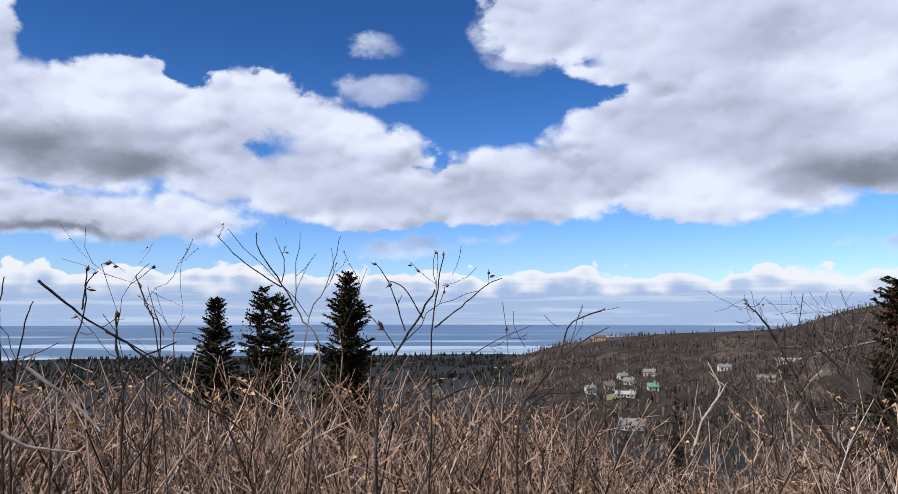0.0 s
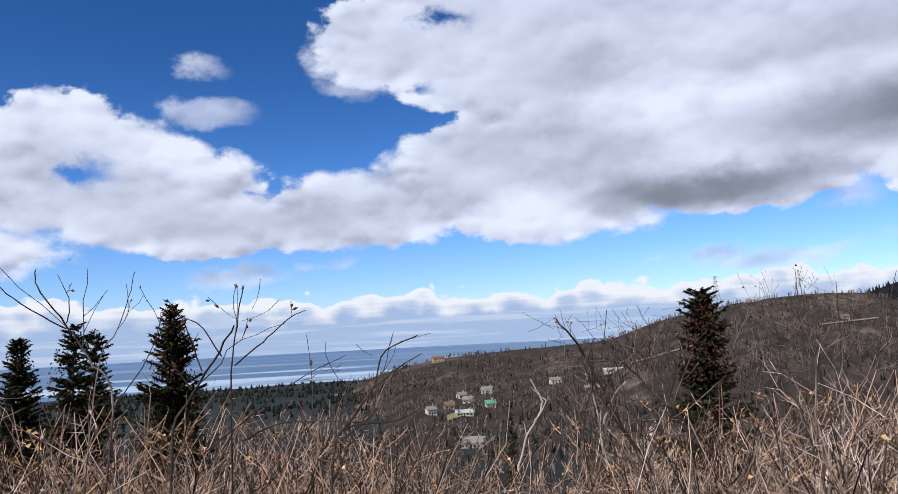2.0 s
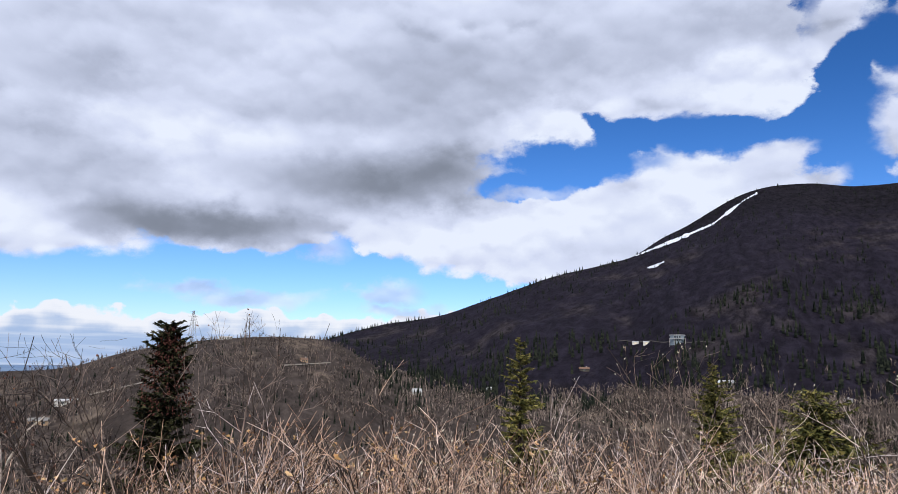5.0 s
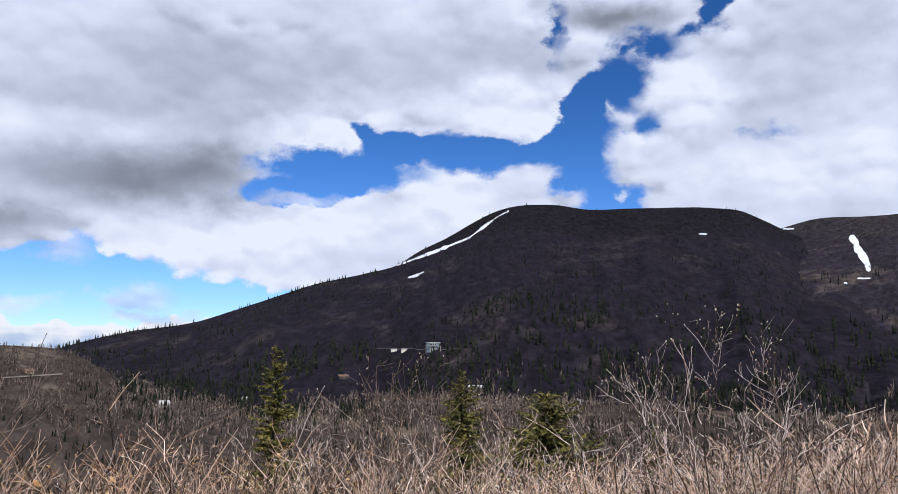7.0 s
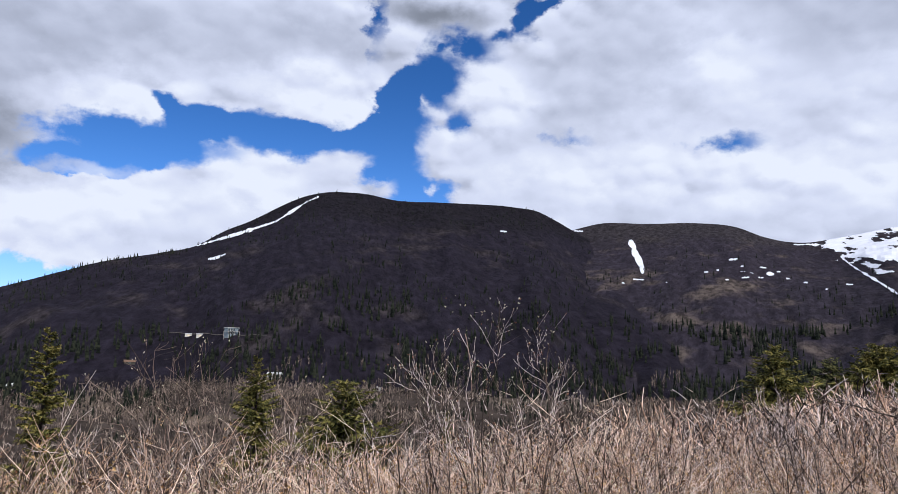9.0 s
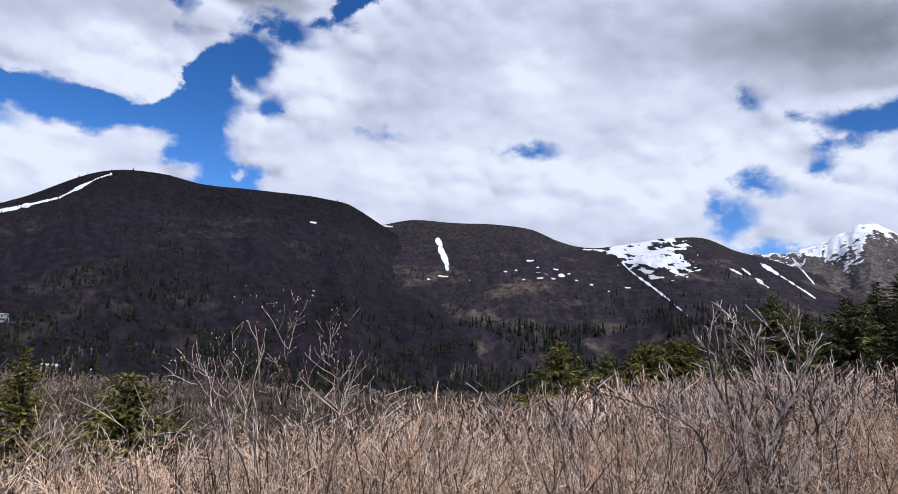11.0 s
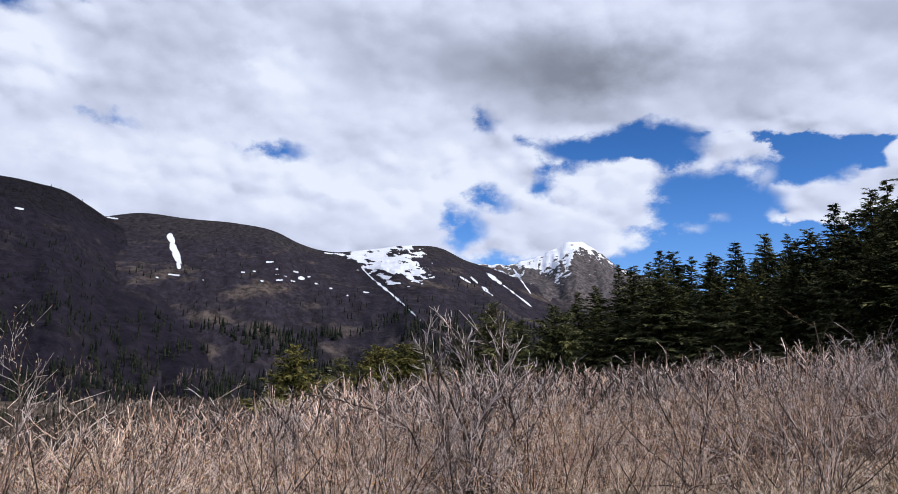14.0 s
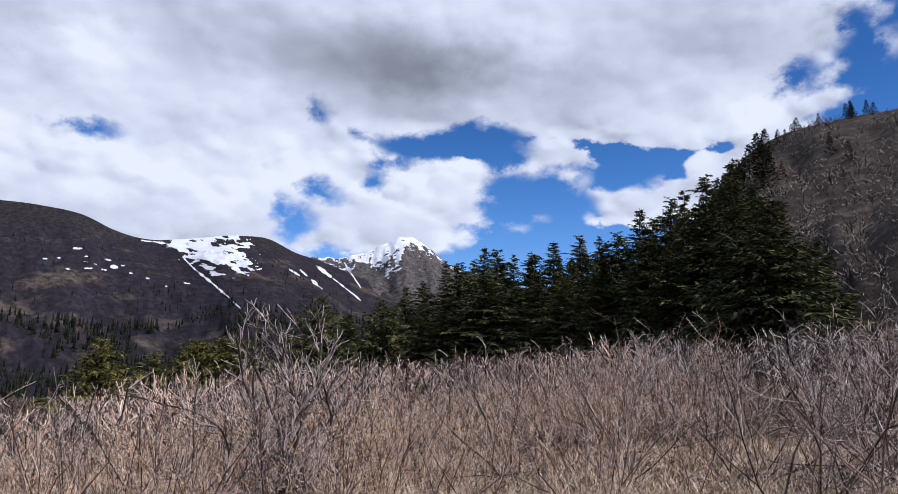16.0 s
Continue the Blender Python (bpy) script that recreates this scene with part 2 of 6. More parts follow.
# the bank of far cumulus along the horizon, over thin layers of haze
row = w.noise(w.node("ShaderNodeCombineXYZ", (w.math("MULTIPLY", az, 0.16), w.math("MULTIPLY", el, 0.05), 0.0)).outputs[0], 1.0, 5.0, 0.6)
crest = w.math("MULTIPLY_ADD", row.outputs[0], 2.6, 2.1)
crest = w.math("ADD", crest, w.math("MULTIPLY_ADD", heaps(folded, 30.0), -1.7, 0.75))
under = w.math("SUBTRACT", crest, el)
bank = w.remap(under, -0.08, 0.16)
layer = w.noise(w.node("ShaderNodeCombineXYZ", (w.math("MULTIPLY", az, 0.09), w.math("MULTIPLY", el, 1.9), 3.0)).outputs[0], 1.0, 5.0, 0.55)
bank_white = w.remap(w.math("ADD", under, w.math("MULTIPLY_ADD", layer.outputs[0], 1.6, -0.8)), 1.9, 0.3)
bank_tone = w.mix(bank_white, (0.37, 0.50, 0.76), (0.88, 0.90, 0.97))
streak = w.remap(layer.outputs[0], 0.47, 0.66)
bank_tone = w.mix(w.math("MULTIPLY", streak, w.remap(under, 0.9, 1.8, 0.0, 0.6)), bank_tone, (0.66, 0.74, 0.90))

seen = w.mix(w.math("MULTIPLY", bank, 0.96), clear, bank_tone)
seen = w.mix(cover, seen, cloud_ramp.outputs[0])
wt.links.new(w.node("ShaderNodeBackground", (seen, 1.0)).outputs[0], w.node("ShaderNodeOutputWorld").inputs[0])

sun = new("sun", bpy.data.lights.new("sun", "SUN"))
sun.data.energy, sun.data.angle, sun.data.color = 5.0, radians(0.53), (1.0, 0.95, 0.89)
sun_way = Vector((math.sin(radians(SUN_AZ)) * math.cos(radians(SUN_EL)), math.cos(radians(SUN_AZ)) * math.cos(radians(SUN_EL)),
                  math.sin(radians(SUN_EL))))
sun.matrix_world = look(sun_way * 200, (0, 0, 0))


# ---- materials ----
def material(name, tones, scale=8.0, rough=0.85, bump=0.3, stretch=(1, 1, 1), fine=6.0, island=0.0, random_tone=0.0, world_space=False,
             sheen=None, bump_far=0.02):
    """A matt natural surface: two or three tones mixed by coarse and fine noise, with relief; island and random_tone
    vary the tone from piece to piece and from thing to thing."""
    m = bpy.data.materials.new(name)
    m.use_nodes = True
    t = Net(m.node_tree)
    m.node_tree.nodes.clear()
    out = t.node("ShaderNodeOutputMaterial")
    if world_space:
        at = t.node("ShaderNodeNewGeometry").outputs["Position"]
    else:
        at = t.node("ShaderNodeTexCoord").outputs["Object"]
    at = t.vmath("MULTIPLY", at, stretch)
    n1 = t.noise(at, scale, 5.0, 0.6).outputs[0]
    n2 = t.noise(at, scale * fine, 6.0, 0.65).outputs[0]
    f = t.math("ADD", t.math("MULTIPLY", n1, 0.6), t.math("MULTIPLY", n2, 0.4))
    if island:
        f = t.math("ADD", f, t.math("MULTIPLY_ADD", t.node("ShaderNodeNewGeometry").outputs["Random Per Island"], island, -island / 2))
    if random_tone:
        f = t.math("ADD", f, t.math("MULTIPLY_ADD", t.node("ShaderNodeObjectInfo").outputs["Random"], random_tone, -random_tone / 2))
    ramp = t.node("ShaderNodeValToRGB", (f,))
    cr = ramp.color_ramp
    n = len(tones)
    cr.elements[0].position, cr.elements[0].color = 0.3, (*tones[0], 1)
    cr.elements[1].position, cr.elements[1].color = 0.7, (*tones[-1], 1)
    for k in range(1, n - 1):
        cr.elements.new(0.3 + 0.4 * k / (n - 1)).color = (*tones[k], 1)
    b = t.node("ShaderNodeBsdfPrincipled", {"Base Color": ramp.outputs[0], "Roughness": rough})
    b.inputs["Specular IOR Level"].default_value = 0.08 if sheen is None else sheen
    if bump:
        t.tree.links.new(t.node("ShaderNodeBump", {"Strength": bump, "Distance": bump_far, "Height": f}).outputs[0], b.inputs["Normal"])
    t.tree.links.new(b.outputs[0], out.inputs[0])
    return m


# pale twigs, near-black stems: sun and shade contrast is put into these bark tones
BARK = material("shrub_bark", ((0.022, 0.012, 0.009), (0.14, 0.081, 0.056), (0.36, 0.23, 0.162), (0.57, 0.40, 0.305)), 5.0, 0.6, 0.2, (1, 1, 0.4), island=0.7, random_tone=0.2, sheen=0.12)
BARK_GREY = material("grey_bark", ((0.018, 0.013, 0.013), (0.13, 0.101, 0.100), (0.45, 0.375, 0.37), (0.74, 0.65, 0.635)), 5.0, 0.6, 0.2, (1, 1, 0.4), island=0.7, random_tone=0.2, sheen=0.12)
BARK_OLD = material("old_alder_bark", ((0.016, 0.0115, 0.0105), (0.05, 0.037, 0.032), (0.42, 0.35, 0.31)), 4.0, 0.65, 0.4, (1, 1, 0.35), island=0.2, sheen=0.12)
BARK_RED = material("reddish_bark", ((0.030, 0.015, 0.013), (0.26, 0.165, 0.135), (0.68, 0.49, 0.40), (0.86, 0.70, 0.60)), 5.0, 0.6, 0.2, (1, 1, 0.4), island=0.7, random_tone=0.2, sheen=0.12)
BARK_STEM = material("stem_bark", ((0.010, 0.007, 0.0065), (0.035, 0.024, 0.021), (0.26, 0.195, 0.165)), 5.0, 0.45, 0.2, (1, 1, 0.4), island=0.5, random_tone=0.3, sheen=0.12)
BARK_DARK = material("dark_bark", ((0.012, 0.009, 0.008), (0.032, 0.024, 0.021), (0.11, 0.085, 0.074)), 6.0, 0.8, 0.3, (1, 1, 0.5), island=0.25)
BARK_PALE = material("bleached_wood", ((0.20, 0.165, 0.14), (0.38, 0.33, 0.285), (0.55, 0.50, 0.44)), 9.0, 0.7, 0.3, (1, 1, 0.3), island=0.2)
DRY_LEAF = material("dry_leaf", ((0.08, 0.04, 0.02), (0.21, 0.145, 0.055), (0.36, 0.19, 0.085), (0.50, 0.34, 0.18)), 9.0, 0.8, 0.1, island=0.6)
CATKIN = material("catkin", ((0.03, 0.018, 0.015), (0.12, 0.05, 0.035), (0.26, 0.13, 0.08)), 40.0, 0.8, 0.2, island=0.5)
BUD = material("pale_bud", ((0.28, 0.24, 0.16), (0.52, 0.48, 0.36), (0.68, 0.64, 0.52)), 30.0, 0.7, 0.1, island=0.4)
GRASS = material("dry_grass", ((0.20, 0.14, 0.10), (0.52, 0.40, 0.30), (0.76, 0.63, 0.50)), 3.0, 0.85, 0.1, island=0.5)
# litter toned darker than tan, with the thicket's shade put into its colour
SHADED_SOIL = material("shaded_litter", ((0.015, 0.010, 0.008), (0.055, 0.039, 0.029), (0.17, 0.125, 0.09)), 0.7, 0.95, 0.5, fine=14.0, world_space=True, bump_far=0.05)
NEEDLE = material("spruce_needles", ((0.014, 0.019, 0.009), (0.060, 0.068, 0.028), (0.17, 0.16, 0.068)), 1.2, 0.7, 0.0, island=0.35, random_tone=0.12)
# brighter, yellower needles: the sunlight on these spruces is part of the colour
NEEDLE_SUNLIT = material("sunlit_needles", ((0.024, 0.029, 0.010), (0.088, 0.090, 0.028), (0.225, 0.19, 0.06)), 1.4, 0.7, 0.0, island=0.4, random_tone=0.1)
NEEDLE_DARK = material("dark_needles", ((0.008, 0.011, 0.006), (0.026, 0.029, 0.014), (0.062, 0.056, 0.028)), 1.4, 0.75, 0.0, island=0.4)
CONE = material("spruce_cones", ((0.022, 0.009, 0.008), (0.060, 0.024, 0.019), (0.115, 0.050, 0.038)), 9.0, 0.8, 0.1, island=0.5)
FAR_WOOD = material("bare_woods", ((0.016, 0.013, 0.013), (0.062, 0.048, 0.042), (0.19, 0.152, 0.132)), 0.02, 0.95, 0.0, island=0.6, fine=12.0, world_space=True)
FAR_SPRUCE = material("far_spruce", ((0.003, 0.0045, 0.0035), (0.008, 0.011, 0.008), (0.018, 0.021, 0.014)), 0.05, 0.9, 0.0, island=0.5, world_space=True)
VALLEY_WOOD = material("pale_bare_woods", ((0.05, 0.040, 0.036), (0.16, 0.128, 0.110), (0.36, 0.30, 0.26)), 0.02, 0.9, 0.0, island=0.6, fine=12.0, world_space=True)
SLOPE = material("slope_brush", ((0.008, 0.0066, 0.006), (0.034, 0.027, 0.024), (0.125, 0.098, 0.083)), 0.22, 0.95, 0.9, fine=7.0, world_space=True, bump_far=0.9)
SNOW = material("old_snow", ((0.44, 0.47, 0.55), (0.56, 0.59, 0.67), (0.66, 0.69, 0.75)), 0.03, 0.6, 0.3, fine=14.0, world_space=True, bump_far=0.6)
# dark forest floor whose bluish cast is distant haze put into the colour
HAZY_PLAIN = material("hazy_forest_floor", ((0.008, 0.010, 0.011), (0.020, 0.024, 0.026), (0.042, 0.047, 0.050)), 0.006, 0.95, 0.0, fine=12.0, world_space=True)


def mountain_material(name, facing, brush, heath, rock, rock_from, heath_amount=0.55, snow_from=None, snow_side=None):
    """Brush that runs down the slope, heath and bare patches, rock above rock_from metres, and snow
    in the hollows above snow_from metres."""
    m = bpy.data.materials.new(name)
    m.use_nodes = True
    t = Net(m.node_tree)
    m.node_tree.nodes.clear()
    g = t.node("ShaderNodeNewGeometry")
    at = g.outputs["Position"]
    c, s = math.cos(radians(facing)), math.sin(radians(facing))
    z = t.node("ShaderNodeSeparateXYZ", (at,)).outputs[2]
    # across the slope, down the slope and upwards
    at = t.node("ShaderNodeCombineXYZ", (t.vmath("DOT_PRODUCT", at, (c, -s, 0.0)), t.math("MULTIPLY", t.vmath("DOT_PRODUCT", at, (s, c, 0.0)), 0.22), z)).outputs[0]
    broad = t.noise(t.vmath("MULTIPLY", at, (1, 1, 1.7)), 0.007, 6.0, 0.6).outputs[0]
    streaks = t.noise(t.vmath("MULTIPLY", at, (1, 1, 2.2)), 0.014, 6.0, 0.62).outputs[0]
    lumps = t.noise(at, 0.045, 5.0, 0.6).outputs[0]
    grain = t.noise(at, 0.09, 7.0, 0.75).outputs[0]
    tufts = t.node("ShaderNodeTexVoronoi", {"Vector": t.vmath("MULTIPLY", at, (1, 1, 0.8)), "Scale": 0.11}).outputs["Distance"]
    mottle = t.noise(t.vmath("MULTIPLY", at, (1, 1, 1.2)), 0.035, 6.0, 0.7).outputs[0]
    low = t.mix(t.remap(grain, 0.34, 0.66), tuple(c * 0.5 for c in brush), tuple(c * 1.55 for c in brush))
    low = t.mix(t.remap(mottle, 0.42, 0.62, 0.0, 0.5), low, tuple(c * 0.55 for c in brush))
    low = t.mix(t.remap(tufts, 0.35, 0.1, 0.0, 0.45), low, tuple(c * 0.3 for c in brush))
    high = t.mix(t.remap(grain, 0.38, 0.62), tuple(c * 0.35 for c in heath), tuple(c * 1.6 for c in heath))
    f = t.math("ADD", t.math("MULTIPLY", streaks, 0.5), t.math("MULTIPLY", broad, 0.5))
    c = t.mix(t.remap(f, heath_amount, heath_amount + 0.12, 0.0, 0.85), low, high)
    stone = t.mix(t.remap(grain, 0.35, 0.65), tuple(v * 0.35 for v in rock), tuple(v * 1.7 for v in rock))
    up = t.math("ADD", z, t.math("MULTIPLY_ADD", broad, 160.0, -80.0))
    c = t.mix(t.remap(up, rock_from - 25, rock_from + 45, 0.0, 0.85), c, stone)
    rough = 0.95
    if snow_from is not None:
        tilt = t.node("ShaderNodeSeparateXYZ", (g.outputs["Normal"],))
        hollow = t.noise(t.vmath("MULTIPLY", at, (1, 1, 0.9)), 0.022, 7.0, 0.68).outputs[0]
        s = t.math("ADD", t.math("MULTIPLY_ADD", hollow, 1.7, -0.35), t.math("MULTIPLY_ADD", grain, 0.5, t.math("MULTIPLY_ADD", z, 0.0022, -0.25 - 0.0022 * snow_from)))
        if snow_side is not None:
            s = t.math("ADD", s, t.math("MULTIPLY", t.vmath("DOT_PRODUCT", g.outputs["Normal"], snow_side), 0.34))
        c = t.mix(t.remap(s, 0.57, 0.62), c, (0.64, 0.67, 0.74))
    b = t.node("ShaderNodeBsdfPrincipled", {"Base Color": c, "Roughness": rough})
    b.inputs["Specular IOR Level"].default_value = 0.03
    h = t.math("ADD", t.math("MULTIPLY", grain, 0.5), t.math("MULTIPLY", lumps, 0.6))
    t.tree.links.new(t.node("ShaderNodeBump", {"Strength": 0.7, "Distance": 5.0, "Height": h}).outputs[0], b.inputs["Normal"])
    t.tree.links.new(b.outputs[0], t.node("ShaderNodeOutputMaterial").inputs[0])
    return m


# the big mountain's tones are far below real brush: cloud shade painted in
SHADED_MOUNTAIN = mountain_material("shaded_mountain_brush", 75, (0.0122, 0.0105, 0.0166), (0.025, 0.021, 0.0232), (0.0072, 0.0063, 0.0085), 300, 0.52)
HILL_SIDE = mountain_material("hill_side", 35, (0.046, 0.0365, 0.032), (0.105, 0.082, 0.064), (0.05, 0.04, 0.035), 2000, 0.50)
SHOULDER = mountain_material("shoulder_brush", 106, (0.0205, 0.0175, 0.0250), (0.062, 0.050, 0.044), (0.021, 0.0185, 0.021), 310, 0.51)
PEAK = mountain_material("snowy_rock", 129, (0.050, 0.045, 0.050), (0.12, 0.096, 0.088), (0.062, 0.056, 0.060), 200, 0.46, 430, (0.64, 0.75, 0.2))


def water_material():
    m = bpy.data.materials.new("silty_water")
    m.use_nodes = True
    t = Net(m.node_tree)
    m.node_tree.nodes.clear()
    at = t.node("ShaderNodeNewGeometry").outputs["Position"]
    bars = t.noise(t.vmath("MULTIPLY", at, (0.0009, 0.0026, 0.0)), 1.0, 4.0, 0.5).outputs[0]
    y = t.node("ShaderNodeSeparateXYZ", (at,)).outputs[1]
    near = t.remap(y, 1900.0, 1100.0)
    silt = t.remap(t.math("ADD", bars, t.math("MULTIPLY", near, 0.08)), 0.52, 0.60)
    c = t.mix(t.remap(y, 1100.0, 4300.0), (0.065, 0.125, 0.215), (0.060, 0.125, 0.235))
    c = t.mix(t.math("MULTIPLY", silt, t.remap(y, 2900.0, 1500.0, 0.12, 0.75)), c, (0.42, 0.51, 0.62))
    b = t.node("ShaderNodeBsdfPrincipled", {"Base Color": c, "Roughness": 0.45})
    b.inputs["Specular IOR Level"].default_value = 0.15
    t.tree.links.new(t.node("ShaderNodeBump", {"Strength": 0.2, "Distance": 0.5, "Height": t.noise(at, 0.08, 4.0).outputs[0]}).outputs[0], b.inputs["Normal"])
    t.tree.links.new(b.outputs[0], t.node("ShaderNodeOutputMaterial").inputs[0])
    return m


WATER = water_material()


def paint(name, tone, rough=0.6, metal=0.0, worn=0.25):
    m = material(name, (tuple(c * (1 - worn) for c in tone), tone, tuple(min(0.9, c * (1 + worn * 0.5)) for c in tone)), 0.6, rough, 0.1, fine=9.0)
    m.node_tree.nodes["Principled BSDF"].inputs["Metallic"].default_value = metal
    return m


def glass():
    m = bpy.data.materials.new("window_glass")
    m.use_nodes = True
    b = m.node_tree.nodes["Principled BSDF"]
    b.inputs["Base Color"].default_value, b.inputs["Roughness"].default_value = (0.03, 0.04, 0.05, 1), 0.06
    return m


GLASS = glass()


# ---- building helpers ----
from mathutils.bvhtree import BVHTree

def mesh_of(name, verts, faces, mat, smooth=False):
    """A mesh from arrays of vertices and of faces with the same number of corners."""
    verts, faces = np.asarray(verts, np.float32), np.asarray(faces, np.int32)
    me = bpy.data.meshes.new(name)
    me.vertices.add(len(verts))
    me.vertices.foreach_set("co", verts.ravel())
    n, k = faces.shape
    me.loops.add(n * k)
    me.loops.foreach_set("vertex_index", faces.ravel())
    me.polygons.add(n)
    me.polygons.foreach_set("loop_start", np.arange(0, n * k, k, dtype=np.int32))
    me.update(calc_edges=True)
    if smooth:
        me.shade_smooth()
    me.materials.append(mat)
    return me


def part(name, bm, mat, parent, label=""):
    """Links a bmesh, or a mesh that is ready, as one part of a thing."""
    if isinstance(bm, bmesh.types.BMesh):
        me = bpy.data.meshes.new(name)
        bmesh.ops.recalc_face_normals(bm, faces=bm.faces)
        bm.to_mesh(me)
        bm.free()
        me.materials.append(mat)
    else:
        me = bm
    ob = new(name, me)
    ob.parent = parent
    return tagged(ob, label)


def box(bm, x0, x1, y0, y1, z0, z1, bevel=0.0):
    made = bmesh.ops.create_cube(bm, size=1.0, matrix=Matrix.Translation(((x0 + x1) / 2, (y0 + y1) / 2, (z0 + z1) / 2))
                                 @ Matrix.Diagonal((x1 - x0, y1 - y0, z1 - z0, 1)))
    if bevel:
        edges = {e for v in made["verts"] for e in v.link_edges}
        bmesh.ops.bevel(bm, geom=list(edges), offset=bevel, segments=1, affect="EDGES")
    return bm


def polar(az_deg, r, z=0.0):
    a = np.radians(az_deg)
    return np.stack(np.broadcast_arrays(np.sin(a) * r, np.cos(a) * r, z), -1)


def value_noise(x, y, seed=0):
    """Smooth noise over arrays, from 0 to 1."""
    xi, yi = np.floor(x).astype(np.int64), np.floor(y).astype(np.int64)
    u, v = x - xi, y - yi
    u, v = u * u * (3 - 2 * u), v * v * (3 - 2 * v)

    def corner(a, b):
        h = (a * 374761393 + b * 668265263 + seed * 974634777) & 0x7FFFFFFF
        h = ((h ^ (h >> 13)) * 1274126177) & 0x7FFFFFFF
        return ((h ^ (h >> 16)) & 0xFFFF) / 65535.0

    return (corner(xi, yi) * (1 - u) * (1 - v) + corner(xi + 1, yi) * u * (1 - v)
            + corner(xi, yi + 1) * (1 - u) * v + corner(xi + 1, yi + 1) * u * v)


def fbm(x, y, octaves=4, seed=0):
    s, a, out = 1.0, 0.5, 0.0
    for k in range(octaves):
        out = out + a * (value_noise(x * s, y * s, seed + k) - 0.5)
        s, a = s * 2.03, a * 0.5
    return out


def ease(x, a, b):
    t = np.clip((x - a) / (b - a), 0, 1)
    return t * t * (3 - 2 * t)


# ---- land ----
EYE = 1.7
SEA = -60.0


def ground_z(x, y):
    """Height of the ground: a bench that falls away to the north-east, then the valley and the coastal plain."""
    x, y = np.asarray(x, float), np.asarray(y, float)
    r = np.hypot(x, y)
    az_ = np.degrees(np.arctan2(x, y))
    along = x * math.sin(radians(32)) + y * math.cos(radians(32))
    fall = np.where(along > 0, -0.13 * along - 0.17 * np.clip(along - 6, 0, None), -0.06 * along)
    fall = np.minimum(fall, 22)
    low = -57 + 3 * ease(az_, 60, 110) + 30 * ease(az_, 95, 140)
    fall = low + np.logaddexp(0, (fall - low) / 5) * 5
    bumps = fbm(x / 3.1, y / 3.1, 3, 3) * 0.35 * ease(r, 2, 9) + fbm(x / 60, y / 60, 4, 9) * 9 * ease(r, 70, 400)
    z = fall + bumps * np.where(r > 700, 0.5, 1.0)
    shore = ease(r, 1110, 1190) * ease(-az_, -60, -45)
    return z * (1 - shore) + (SEA - 6) * shore


def ground_sheet():
    azs = np.concatenate([np.arange(-40, 172, 1.2), np.arange(172, 320, 4.0)])
    rs = np.concatenate([[0.0], np.geomspace(0.5, 120, 80), np.geomspace(126, 4950, 70)])
    A, R_ = np.meshgrid(azs, rs)
    x, y = np.sin(np.radians(A)) * R_, np.cos(np.radians(A)) * R_
    v = np.stack([x, y, ground_z(x, y)], -1).reshape(-1, 3)
    n, k = len(rs), len(azs)
    i, j = np.meshgrid(np.arange(n - 1), np.arange(k), indexing="ij")
    q = np.stack([i * k + j, i * k + (j + 1) % k, (i + 1) * k + (j + 1) % k, (i + 1) * k + j], -1).reshape(-1, 4)
    me = mesh_of("ground", v, q[:, ::-1], SHADED_SOIL, True)
    # beyond 130 m the ground takes the forest tones with haze painted in
    me.materials.append(HAZY_PLAIN)
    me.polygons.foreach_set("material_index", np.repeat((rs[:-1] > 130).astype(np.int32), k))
    return tagged(new("ground", me), "brown leaf litter and dry grass falling away to a wooded valley",
                  "ground", kind="structure")


ground_sheet()


def coast():
    azs, rs = np.arange(-75, 56, 1.5), np.geomspace(1085, 4960, 44)
    A, R_ = np.meshgrid(azs, rs)
    v = polar(A, R_, SEA - 1.6).reshape(-1, 3)
    n, k = A.shape
    i, j = np.meshgrid(np.arange(n - 1), np.arange(k - 1), indexing="ij")
    q = np.stack([i * k + j, (i + 1) * k + j, (i + 1) * k + j + 1, i * k + j + 1], -1).reshape(-1, 4)
    tagged(new("water", mesh_of("water", v, q[:, ::-1], WATER, True)), "wide blue-grey tidal inlet with pale silt bars", "water", kind="structure")


coast()


